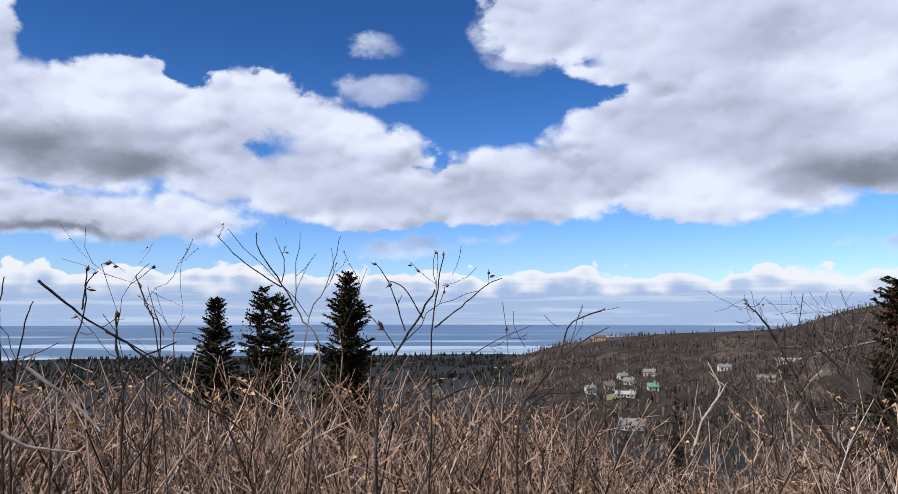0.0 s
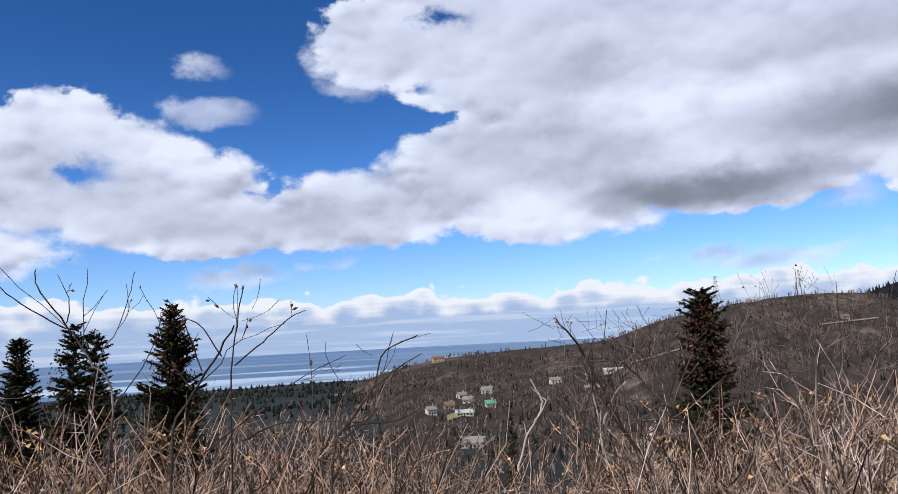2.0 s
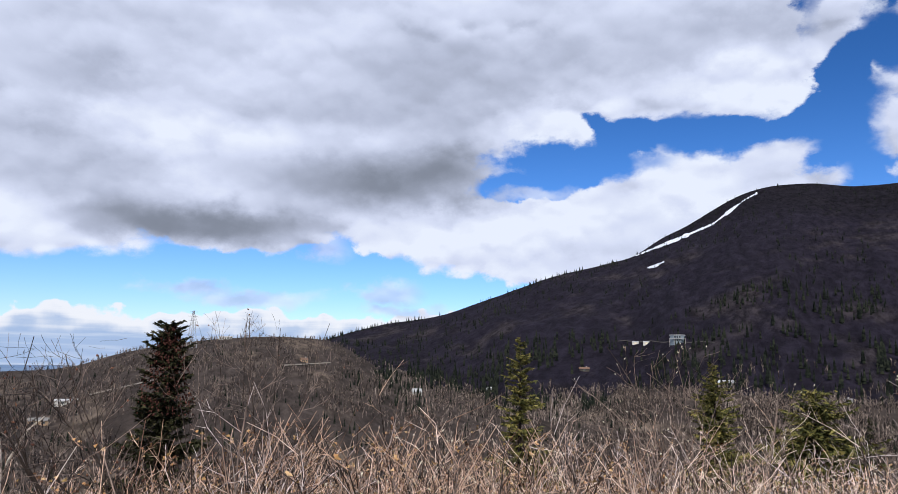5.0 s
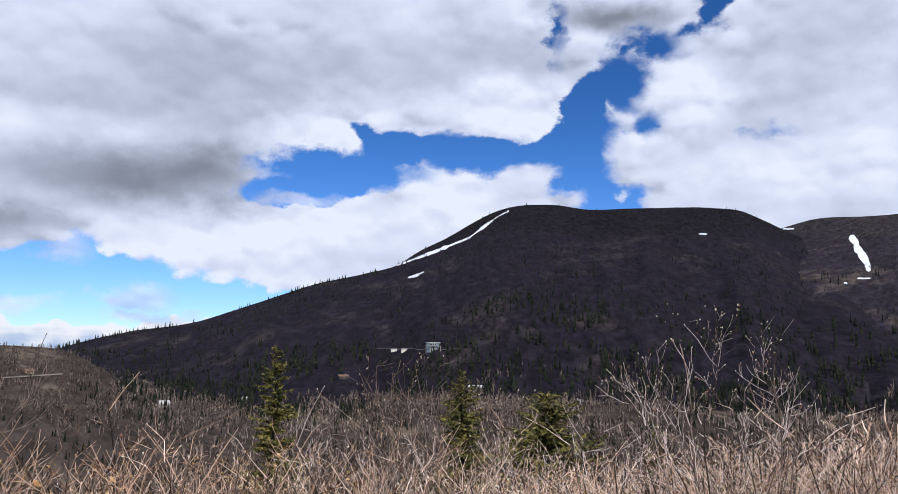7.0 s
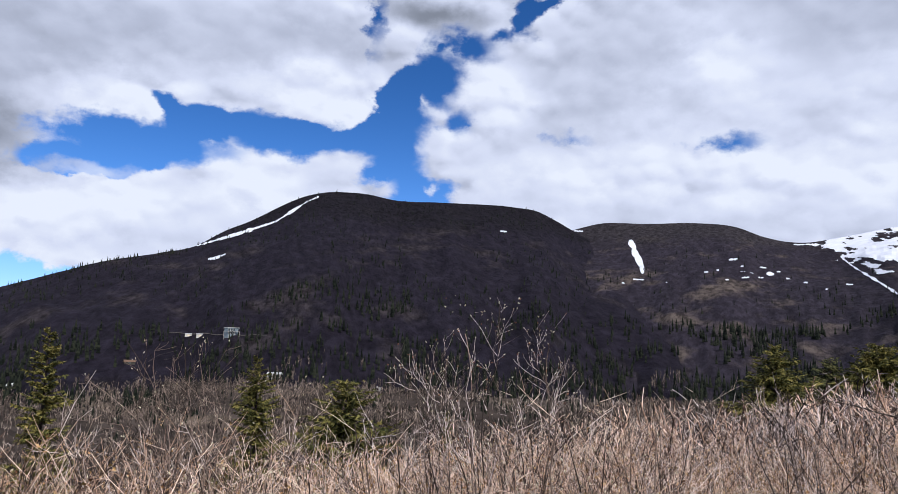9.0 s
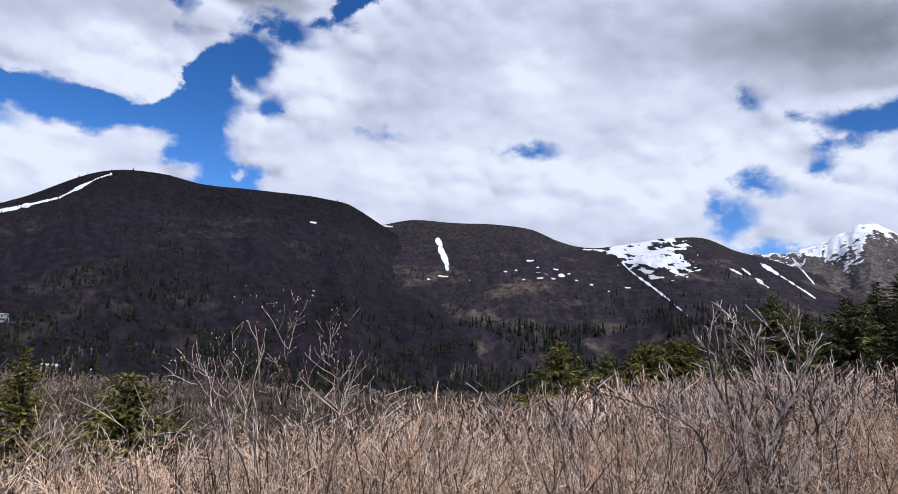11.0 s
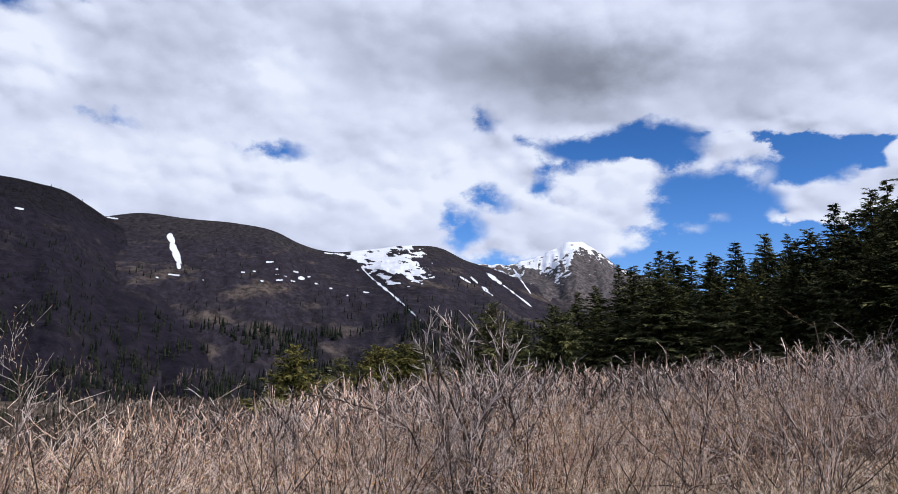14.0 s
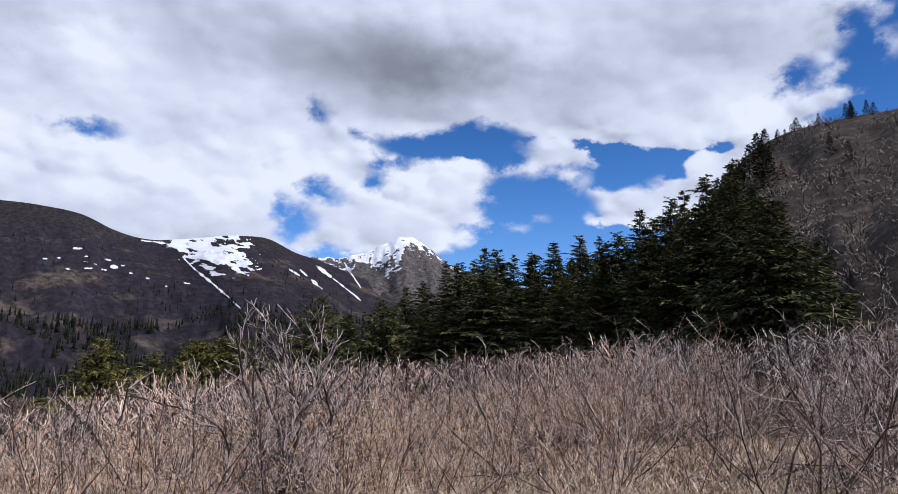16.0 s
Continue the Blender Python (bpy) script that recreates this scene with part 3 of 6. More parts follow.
class Ridge:
    """A hill as a sheet that climbs from its foot to a crest and falls off behind. The crest is given by its
    elevation as seen from the bench, azimuth by azimuth; rough is the size of its gullies in metres."""

    def __init__(self, crest, far, foot, power, rough, seed, back=0.5, jagged=0.0):
        self.jagged = jagged
        self.crest, self.far, self.foot, self.power, self.rough, self.seed, self.back = crest, far, foot, power, rough, seed, back

    def line(self, table, a):
        xs, ys = zip(*table)
        xs, ys = np.array(xs, float), np.array(ys, float)
        # monotone-ish cubic through the stations
        m = np.gradient(ys, xs)
        k = np.clip(np.searchsorted(xs, a) - 1, 0, len(xs) - 2)
        h = xs[k + 1] - xs[k]
        t = np.clip((a - xs[k]) / h, 0, 1)
        return ((2 * t**3 - 3 * t**2 + 1) * ys[k] + (t**3 - 2 * t**2 + t) * h * m[k] + (-2 * t**3 + 3 * t**2) * ys[k + 1] + (t**3 - t**2) * h * m[k + 1])

    def point(self, a, v):
        """Place on the hill: a the azimuth, v from 0 at the foot to 1 on the crest, above 1 behind it."""
        a, v = np.asarray(a, float), np.asarray(v, float)
        rc, rf = self.line(self.far, a), self.line(self.foot, a)
        zc = EYE + rc * np.tan(np.radians(self.line(self.crest, a)))
        r = rf + (rc - rf) * v
        x, y = np.sin(np.radians(a)) * r, np.cos(np.radians(a)) * r
        zf = ground_z(np.sin(np.radians(a)) * rf, np.cos(np.radians(a)) * rf) - 3
        s = np.clip(v, 0, 1) ** self.power
        z = zf + (zc - zf) * s - self.back * (rc - rf) * np.clip(v - 1, 0, 1) * 0.6
        g = fbm(a / 3.2 + v * 0.7, v * 2.2, 5, self.seed) * 2
        g2 = fbm(x / 45, y / 45, 2, self.seed + 5)
        z = z + (g * self.rough * np.clip(v * 5, 0, 1) * np.clip((1 - v) * 4, 0, 1) + g2 * self.rough * 0.08 * np.clip(v * 8, 0, 1))
        z = z + self.jagged * (fbm(a * 1.5, v * 4, 4, self.seed + 9)) * np.clip(v * 3 - 1.2, 0, 1)
        return np.stack([x, y, z], -1)

    def build(self, name, a0, a1, da, nv, mat, label, category):
        azs = np.arange(a0, a1 + da / 2, da)
        vs = np.concatenate([np.linspace(0, 1, nv), np.linspace(1.05, 2, 12)])
        A, V = np.meshgrid(azs, vs, indexing="ij")
        p = self.point(A, V).reshape(-1, 3)
        n, k = A.shape
        i, j = np.meshgrid(np.arange(n - 1), np.arange(k - 1), indexing="ij")
        q = np.stack([i * k + j, (i + 1) * k + j, (i + 1) * k + j + 1, i * k + j + 1], -1).reshape(-1, 4)
        self.tree = BVHTree.FromPolygons([tuple(c) for c in p], [tuple(f) for f in q])
        self.ob = tagged(new(name, mesh_of(name, p, q, mat, True)), label, category)

    def seen(self, a, e):
        """The place on the built sheet in the direction a, e from the bench, or None."""
        a, e = radians(a), radians(e)
        return self.tree.ray_cast((0, 0, EYE), Vector((math.sin(a) * math.cos(e), math.cos(a) * math.cos(e), math.sin(e))))[0]


house_hill = Ridge(((-14, -6.5), (-6, -5.8), (0, -4.7), (4.7, -3.3), (9.8, -2.0), (15.9, -1.4), (21, -1.15), (25, -0.75), (27.4, 0.05), (31.8, 1.0),
                    (36, 1.5), (40, 1.6), (42.5, 1.35), (45, 0.3), (49, -0.7), (55, -1.35), (60, -1.6), (66, -1.7), (76, -2.1), (90, -2.6), (105, -3.0), (120, -3.4)),
                   ((-14, 900), (10, 1000), (40, 1080), (56, 900), (70, 640), (120, 560)), ((-14, 290), (20, 270), (64, 250), (120, 230)), 1.15, 8, 21)
house_hill.build("wooded_hill", -14, 120, 0.3, 70, HILL_SIDE, "low hill of bare grey-brown birch woods dotted with houses", "hill")

mountain = Ridge(((36, -2.0), (42, 1.4), (46.4, 2.7), (50.8, 3.5), (55.2, 5.05), (59.5, 6.6), (63.7, 7.6), (65.7, 8.15), (67.7, 9.4), (69.7, 10.35),
                  (71.6, 11.45), (73.4, 12.35), (75.2, 12.8), (78, 12.85), (81, 12.4), (84.2, 12.35), (87.3, 12.25), (90, 12.05), (92.1, 11.65),
                  (93.4, 10.95), (94.8, 10.1), (97, 8.8), (101, 6.5), (106, 3.5)),
                 ((36, 1300), (55, 1550), (75, 1900), (106, 2000)), ((36, 520), (75, 470), (106, 500)), 1.25, 26, 33)
mountain.build("dark_mountain", 36, 106, 0.22, 110, SHADED_MOUNTAIN, "broad cloud-shaded mountain of leafless brush and heath with snow streaks", "mountain")

shoulder = Ridge(((84, 3), (89, 7.5), (93, 9.7), (94.7, 10.25), (96.7, 10.7), (100, 10.6), (104, 10.5), (106.4, 10.15), (108.7, 9.2), (110.9, 8.75),
                  (113.2, 8.95), (117.2, 9.45), (119.5, 9.3), (121.3, 8.45), (124, 7.6), (127, 6.4), (131, 5.0), (136, 3)),
                 ((84, 2150), (104, 2250), (120, 2350), (136, 2400)), ((84, 620), (110, 560), (136, 640)), 1.25, 26, 47)
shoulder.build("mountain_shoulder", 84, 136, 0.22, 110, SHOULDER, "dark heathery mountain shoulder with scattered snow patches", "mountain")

peak = Ridge(((116, 5), (120, 7.4), (122.5, 8.2), (124.4, 8.05), (126.6, 8.65), (128.4, 9.3), (130.1, 9.9), (131.0, 9.45), (131.8, 8.9), (133.4, 7.8), (137, 6.4),
              (142, 5.0), (150, 3)),
             ((116, 3100), (130, 3300), (150, 3400)), ((116, 1200), (150, 1200)), 1.2, 60, 61, jagged=30.0)
peak.build("snowy_peak", 116, 150, 0.13, 120, PEAK, "jagged grey rock peak partly covered in spring snow", "mountain")

right_hill = Ridge(((138, 1.5), (143, 4.0), (149, 8.0), (152, 10.5), (154, 12.8), (156, 15.2), (158, 16.3), (160, 16.8), (163, 17.1), (166, 17.2), (172, 18), (185, 19), (210, 17), (235, 9)),
                   ((138, 210), (155, 250), (235, 260)), ((138, 85), (158, 62), (175, 45), (235, 60)), 1.0, 5, 75)
right_hill.build("brushy_hill", 138, 235, 0.5, 60, SLOPE, "steep hillside of bare brown brush rising behind the spruces", "hill")


# ---- plants ----
def tubes(lines, sides=3):
    """Verts and triangles of thin tapered tubes along polylines: (points, radii) each; a last radius of nought ends in a point."""
    vs, fs, base = [], [], 0
    ring = np.arange(sides) * 2 * math.pi / sides
    for pts, rad in lines:
        pts, rad = np.asarray(pts, float), np.asarray(rad, float)
        d = np.gradient(pts, axis=0)
        d /= np.linalg.norm(d, axis=1, keepdims=True) + 1e-9
        ref = np.array((0.37, 0.91, 0.19)) if abs(d[0, 1]) < 0.8 else np.array((0.94, 0.1, 0.33))
        u = np.cross(d, ref)
        u /= np.linalg.norm(u, axis=1, keepdims=True) + 1e-9
        v = np.cross(d, u)
        n = len(pts)
        vs.append((pts[:, None] + rad[:, None, None] * (np.cos(ring)[None, :, None] * u[:, None] + np.sin(ring)[None, :, None] * v[:, None])).reshape(-1, 3))
        i, j = np.meshgrid(np.arange(n - 1), np.arange(sides), indexing="ij")
        a, b, c, e = i * sides + j, i * sides + (j + 1) % sides, (i + 1) * sides + (j + 1) % sides, (i + 1) * sides + j
        first, second = np.stack([a, b, c], -1), np.stack([a, c, e], -1)
        if rad[-1] == 0.0:
            second = second[:-1]
        fs.append(np.concatenate([first.reshape(-1, 3), second.reshape(-1, 3)]) + base)
        base += n * sides
    return np.concatenate(vs), np.concatenate(fs)


def sprig(rng, start, way, length, n, wobble, lift):
    """A wandering shoot: n points from start along way, bending by wobble and turning upwards by lift."""
    p, d, out = np.array(start, float), np.array(way, float), []
    for k in range(n):
        out.append(p.copy())
        d = d + rng.normal(0, wobble, 3) + (0, 0, lift)
        d /= np.linalg.norm(d)
        p = p + d * length / (n - 1)
    return np.array(out), d


def side_way(rng, d, angle):
    """A direction that leaves d by about angle degrees."""
    r = rng.normal(0, 1, 3)
    r -= d * (r @ d)
    r /= np.linalg.norm(r) + 1e-9
    a = radians(angle + rng.uniform(-14, 14))
    return d * math.cos(a) + r * math.sin(a)


def shrub_lines(rng, height, stems, lean, thick, base=0.22, branches=8, twigs=3, least=0.0012, points=6):
    """One leafless shrub: slim upright leaders, some forked low down, side shoots that turn upwards, and twigs on these.
    Gives its leaders, the finer wood, and the tips of the twigs."""
    big, small, tips = [], [], []
    for s in range(stems):
        a = rng.uniform(0, 2 * math.pi)
        tilt = radians(min(abs(rng.normal(0, lean)), 52) + 3)
        way = np.array((math.cos(a) * math.sin(tilt), math.sin(a) * math.sin(tilt), math.cos(tilt)))
        start = np.array((math.cos(a), math.sin(a), 0)) * rng.uniform(0.02, base) - (0, 0, 0.1)
        ln = height * rng.uniform(0.6, 1.03)
        pts, end = sprig(rng, start, way, ln, points, 0.24, 0.09)
        r = thick * rng.uniform(0.7, 1.15) * (0.6 + 0.4 * ln / height)
        leaders = [(pts, np.linspace(r, max(least, r * 0.3), points), ln, end)]
        for f in range(1 if rng.random() < 0.85 else 2):
            k = int(rng.integers(1, max(2, points // 2 + 1)))
            d = pts[k] - pts[k - 1]
            fl = ln * (1 - k / (points - 1)) * rng.uniform(0.75, 1.05)
            fp, fe = sprig(rng, pts[k], side_way(rng, d / np.linalg.norm(d), 32), fl, max(3, points - 1), 0.17, 0.07)
            fr = r * (1 - 0.7 * k / points) * 0.8
            leaders.append((fp, np.linspace(fr, max(least, fr * 0.35), len(fp)), fl, fe))
        for n, (lp, lr, ll, le) in enumerate(leaders):
            big.append((lp, lr))
            tips.append((lp[-1], le))
            for b in range(branches):
                u = 0.18 + 0.8 * (b + rng.uniform(0, 1)) / branches
                i = min(int(u * (len(lp) - 1)), len(lp) - 2)
                q = lp[i] + (lp[i + 1] - lp[i]) * (u * (len(lp) - 1) - i)
                d = lp[i + 1] - lp[i]
                bl = ll * rng.uniform(0.14, 0.42) * (1.2 - 0.65 * u)
                br = max(least, np.interp(u, (0, 1), (lr[0], lr[-1])) * 0.48)
                m = 3 if twigs else 2
                bp, be = sprig(rng, q, side_way(rng, d / np.linalg.norm(d), 46), bl, m, 0.2, 0.12)
                small.append((bp, np.linspace(br, least * 0.6, m)))
                tips.append((bp[-1], be))
                for t in range(twigs):
                    j = int(rng.integers(1, m))
                    dd = bp[j] - bp[j - 1]
                    tw, td = sprig(rng, bp[j] - dd * rng.uniform(0, 0.9), side_way(rng, dd / np.linalg.norm(dd), 38), bl * rng.uniform(0.2, 0.5), 2, 0.0, 0.0)
                    small.append((tw, np.array((max(least * 0.8, br * 0.6), 0.0))))
                    tips.append((tw[-1], td))
    return big, small, tips


def pods(rng, tips, share, length, width, hang=0.0):
    """Closed buds, catkins or curled leaves: six-sided spindles on a share of the tips."""
    vs, fs, base = [], [], 0
    for p, d in tips:
        if rng.random() > share:
            continue
        p = p - d * 0.012
        d = d + rng.normal(0, 0.25, 3) - (0, 0, hang)
        d = d / np.linalg.norm(d)
        u = np.cross(d, (0.3, 0.5, 0.81))
        u /= np.linalg.norm(u) + 1e-9
        v = np.cross(d, u)
        ln, wd = length * rng.uniform(0.6, 1.3), width * rng.uniform(0.6, 1.3)
        ring = [u, v, -u, -v]
        vs += [p] + [p + d * ln * 0.4 + q * wd for q in ring] + [p + d * ln]
        fs += [(base, base + 1 + k, base + 1 + (k + 1) % 4) for k in range(4)] + [(base + 5, base + 1 + (k + 1) % 4, base + 1 + k) for k in range(4)]
        base += 6
    return np.array(vs), np.array(fs)


def curled_leaves(rng, points, length, width):
    """Dry leaves: bent pairs of quads hanging at the given places."""
    vs, fs, base = [], [], 0
    for p in points:
        d = rng.normal(0, 1, 3) - (0, 0, 0.5)
        d /= np.linalg.norm(d)
        u = np.cross(d, rng.normal(0, 1, 3))
        u /= np.linalg.norm(u) + 1e-9
        n = np.cross(d, u)
        ln, wd = length * rng.uniform(0.6, 1.4), width * rng.uniform(0.6, 1.4)
        vs += [p, p + d * ln * 0.5 + u * wd + n * wd * 0.6, p + d * ln, p + d * ln * 0.5 - u * wd + n * wd * 0.6, p + d * ln * 0.5]
        fs += [(base, base + 1, base + 4), (base + 1, base + 2, base + 4), (base + 2, base + 3, base + 4), (base + 3, base, base + 4)]
        base += 5
    return np.array(vs), np.array(fs)


def shrub(seed, height, stems=6, lean=22, thick=0.011, bark=BARK, leaves=0, catkins=0.0, buds=0.0, label="", name="shrub", base=0.25,
          group="shrub thicket"):
    """A leafless shrub: main stems, forking twigs, and the dry leaves, buds or catkins that hang on it."""
    rng = np.random.default_rng(seed)
    top = tagged(new(name), label, "shrub", group)
    small, tips = [], []
    for s in range(stems):
        stem, fine_, ends = shrub_lines(rng, height, 1, lean, thick, base, least=0.0017)
        small, tips = small + fine_, tips + ends
        part("stem", mesh_of("stem", *tubes(stem, 5), BARK_STEM, True), BARK_STEM, top)
    dress(rng, top, small, tips, bark, leaves, catkins, buds)
    return top


def dress(rng, top, small, tips, bark, leaves, catkins, buds):
    """The twigs of a shrub and what hangs on them."""
    if small:
        tagged(part("twig_spray", mesh_of("twig_spray", *tubes(small, 3), bark, True), bark, top), kind="stuff")
    if leaves:
        pick = [tips[i][0] - tips[i][1] * rng.uniform(0.02, 0.06) for i in rng.integers(0, len(tips), leaves) if tips[i][0][2] < 1.25]
        tagged(part("dry_leaf", mesh_of("dry_leaf", *curled_leaves(rng, pick, 0.014, 0.0048), DRY_LEAF), DRY_LEAF, top, "curled tan dry leaves"), kind="stuff")
    if catkins:
        tagged(part("catkin", mesh_of("catkin", *pods(rng, tips, catkins, 0.024, 0.007, 0.5), CATKIN, True), CATKIN, top, "dark brown catkins"), kind="stuff")
    if buds:
        tagged(part("bud", mesh_of("bud", *pods(rng, tips, buds, 0.021, 0.0052), BUD, True), BUD, top, "pale downy buds"), kind="stuff")


class Hero:
    """A shrub that stands out: its stems follow the given bends, twigs grow on them by themselves."""

    def __init__(self, label, bark, seed, branch, twig, leaves=0, catkins=0.0, buds=0.0, twigs=None):
        self.twigs = twigs or bark
        self.label, self.bark, self.branch, self.twig = label, bark, branch, twig
        self.leaves, self.catkins, self.buds = leaves, catkins, buds
        self.rng, self.stems = np.random.default_rng(seed), []

    def stem(self, radius, rooted, *bends):
        self.stems.append((radius, rooted, np.array(bends)))

    def done(self):
        rng, feet = self.rng, [b[0] for _, rooted, b in self.stems if rooted] or [self.stems[0][2][0]]
        foot = np.mean(feet, axis=0)
        foot[2] = float(ground_z(foot[0], foot[1]))
        top = tagged(new("shrub"), self.label, "shrub")
        top.location = foot
        small, tips = [], []
        for radius, rooted, bends in self.stems:
            pts = bends - foot
            if rooted and pts[0, 2] > 0.15:
                start = np.array((*(pts[0, :2] * 0.35), -0.1))
                pts = np.concatenate([[start, start * 0.4 + pts[0] * 0.6 - (0, 0, 0.05)], pts])
            # smooth through the bends
            ts = np.linspace(0, len(pts) - 1, 4 * len(pts))
            k = np.clip(ts.astype(int), 0, len(pts) - 2)
            t = (ts - k)[:, None]
            p0, p1, p2, p3 = pts[np.maximum(k - 1, 0)], pts[k], pts[k + 1], pts[np.minimum(k + 2, len(pts) - 1)]
            line = 0.5 * (2 * p1 + (p2 - p0) * t + (2 * p0 - 5 * p1 + 4 * p2 - p3) * t**2 + (3 * p1 - p0 - 3 * p2 + p3) * t**3)
            line = line + rng.normal(0, radius * 0.35, line.shape)
            part("stem", mesh_of("stem", *tubes([(line, np.linspace(radius, radius * 0.42, len(line)))], 6), self.bark, True), self.bark, top)
            whole = np.linalg.norm(np.diff(line, axis=0), axis=1).sum()
            end = line[-1] - line[-2]
            tips.append((line[-1], end / np.linalg.norm(end)))
            for b in range(self.branch if rooted else max(1, self.branch // 2)):
                u = rng.uniform(0.3, 0.98)
                i = min(int(u * (len(line) - 1)), len(line) - 2)
                d = line[i + 1] - line[i]
                d = d / (np.linalg.norm(d) + 1e-9)
                ln = whole * rng.uniform(0.09, 0.27) * (1.2 - 0.55 * u)
                rb = min(radius * 0.72, 0.0045 + radius * 0.3) * (1 - 0.7 * u)
                bp, bd = sprig(rng, line[i], side_way(rng, d, 46), ln, 6, 0.22, 0.12)
                small.append((bp, np.linspace(rb, max(0.0013, radius * 0.13, rb * 0.35), 6)))
                tips.append((bp[-1], bd))
                for q in range(self.twig):
                    j = int(rng.integers(1, 5))
                    dd = bp[j + 1] - bp[j]
                    tp, td = sprig(rng, bp[j], side_way(rng, dd / np.linalg.norm(dd), 38), ln * rng.uniform(0.25, 0.6), 4, 0.14, 0.10)
                    small.append((tp, np.linspace(max(rb * 0.55, radius * 0.12), max(0.0012, radius * 0.09, rb * 0.2), 4)))
                    tips.append((tp[-1], td))
                    if rng.random() < 0.7:
                        tips.append((tp[2], td))
        level = max(float((b - foot)[:, 2].max()) for _, _, b in self.stems) + 0.03
        small, tips = [q for q in small if q[0][-1, 2] < level], [q for q in tips if q[0][2] < level + 0.02]
        dress(rng, top, small, tips, self.twigs, self.leaves, self.catkins, self.buds)
        return top


def spruce(seed, height, width, name="spruce", needle=NEEDLE, label="", levels=48, per=10, blades=60, droop=0.25, power=0.85, skirt=0.06, cones=0,
           blade=0.06, gaps=0.0, group="", lean=0.0, tuft=1.0):
    """A spruce: tapered trunk, whorls of boughs, and sprays of needles along each bough."""
    rng = np.random.default_rng(seed)
    top = tagged(new(name), label, "tree", group)
    bend = rng.normal(0, 0.012 * height, 2)
    sway = lambda z: np.array((bend[0] * math.sin(z / height * 2.4) + lean * z, bend[1] * math.sin(z / height * 3.1), 0.0))
    zs = np.linspace(-0.3, height, 12)
    tp = np.array([sway(z) + (0, 0, z) for z in zs])
    part("trunk", mesh_of("trunk", *tubes([(tp, np.linspace(height * 0.016, 0.006, 12))], 7), BARK_DARK, True), BARK_DARK, top)
    boughs, A = [], []
    lumps = rng.uniform(0.62, 1.25, 14)
    for k in range(levels):
        t = (k + rng.uniform(-0.3, 0.3)) / levels
        t = min(max(t, 0.0), 0.985)
        z0 = height * (skirt + (1 - skirt) * t)
        reach_ = width / 2 * ((1 - t) ** power) * lumps[int(t * 13.99)] + 0.03 * width
        n = max(3, int(per * (0.6 + 0.6 * (1 - t))))
        for b in range(n):
            if rng.random() < gaps:
                continue
            z = min(height * 0.99, z0 + rng.uniform(-0.6, 0.6) * height / levels)
            a = rng.uniform(0, 2 * math.pi)
            ln = reach_ * rng.uniform(0.6, 1.15)
            out = np.array((math.cos(a), math.sin(a), 0.0))
            side = np.array((-math.sin(a), math.cos(a), 0.0))
            rise = rng.uniform(0.05, 0.3) + 0.5 * t
            s = np.linspace(0, 1, 5)
            dz = (rise * s - droop * 1.6 * s**2 + droop * 0.7 * s**4) * ln
            bp = sway(z) + (0, 0, z) + out * (s * ln)[:, None] + np.array((0, 0, 1.0)) * dz[:, None]
            boughs.append((bp[::4], np.array((max(0.004, ln * 0.012), 0.002))))
            m = max(5, int(blades * (0.35 + 0.65 * ln / (width / 2))))
            u = rng.uniform(0.08, 1.0, m)
            i = np.minimum((u * 4).astype(int), 3)
            p = bp[i] + (bp[i + 1] - bp[i]) * (u * 4 - i)[:, None]
            d = bp[i + 1] - bp[i]
            d /= np.linalg.norm(d, axis=1, keepdims=True)
            turn = rng.choice([-1, 1], m) * rng.uniform(0.1, 1.2, m)
            w_ = d * np.cos(turn)[:, None] + side * np.sin(turn)[:, None] + rng.normal(0, 0.32, (m, 3)) + (0, 0, -0.42)
            w_ /= np.linalg.norm(w_, axis=1, keepdims=True)
            bl = tuft * (0.045 * height**0.5 + ln * 0.19) * (1.15 - 0.45 * u) * rng.uniform(0.5, 1.3, m)
            flat_ = np.cross(w_, rng.normal(0, 0.7, (m, 3)) + (0, 0, 1))
            flat_ /= np.linalg.norm(flat_, axis=1, keepdims=True) + 1e-9
            wd = (bl * rng.uniform(0.10, 0.19, m) / tuft + blade * 0.12)[:, None]
            A.append(np.stack([p + flat_ * wd, p - flat_ * wd, p + w_ * bl[:, None]], 1))
    sprays = np.concatenate(A)
    tagged(part("bough", mesh_of("bough", *tubes(boughs, 3), BARK_DARK), BARK_DARK, top), kind="stuff")
    tagged(part("crown", mesh_of("crown", sprays.reshape(-1, 3), np.arange(len(sprays) * 3).reshape(-1, 3), needle), needle, top), kind="stuff")
    if cones:
        tips = []
        for k in range(cones):
            z = height * (1 - rng.uniform(0.0, 0.34) ** 1.1)
            a = rng.uniform(0, 6.28)
            rr = width / 2 * ((1 - z / height) ** power) * rng.uniform(0.3, 1.0) + 0.03
            tips.append((sway(z) + (math.cos(a) * rr, math.sin(a) * rr, z), np.array((math.cos(a) * 0.5, math.sin(a) * 0.5, -0.6))))
        tagged(part("cone", mesh_of("cone", *pods(rng, tips, 1.0, 0.11, 0.03, 0.4), CONE, True), CONE, top, "clusters of rusty brown cones"), kind="stuff")
    return top


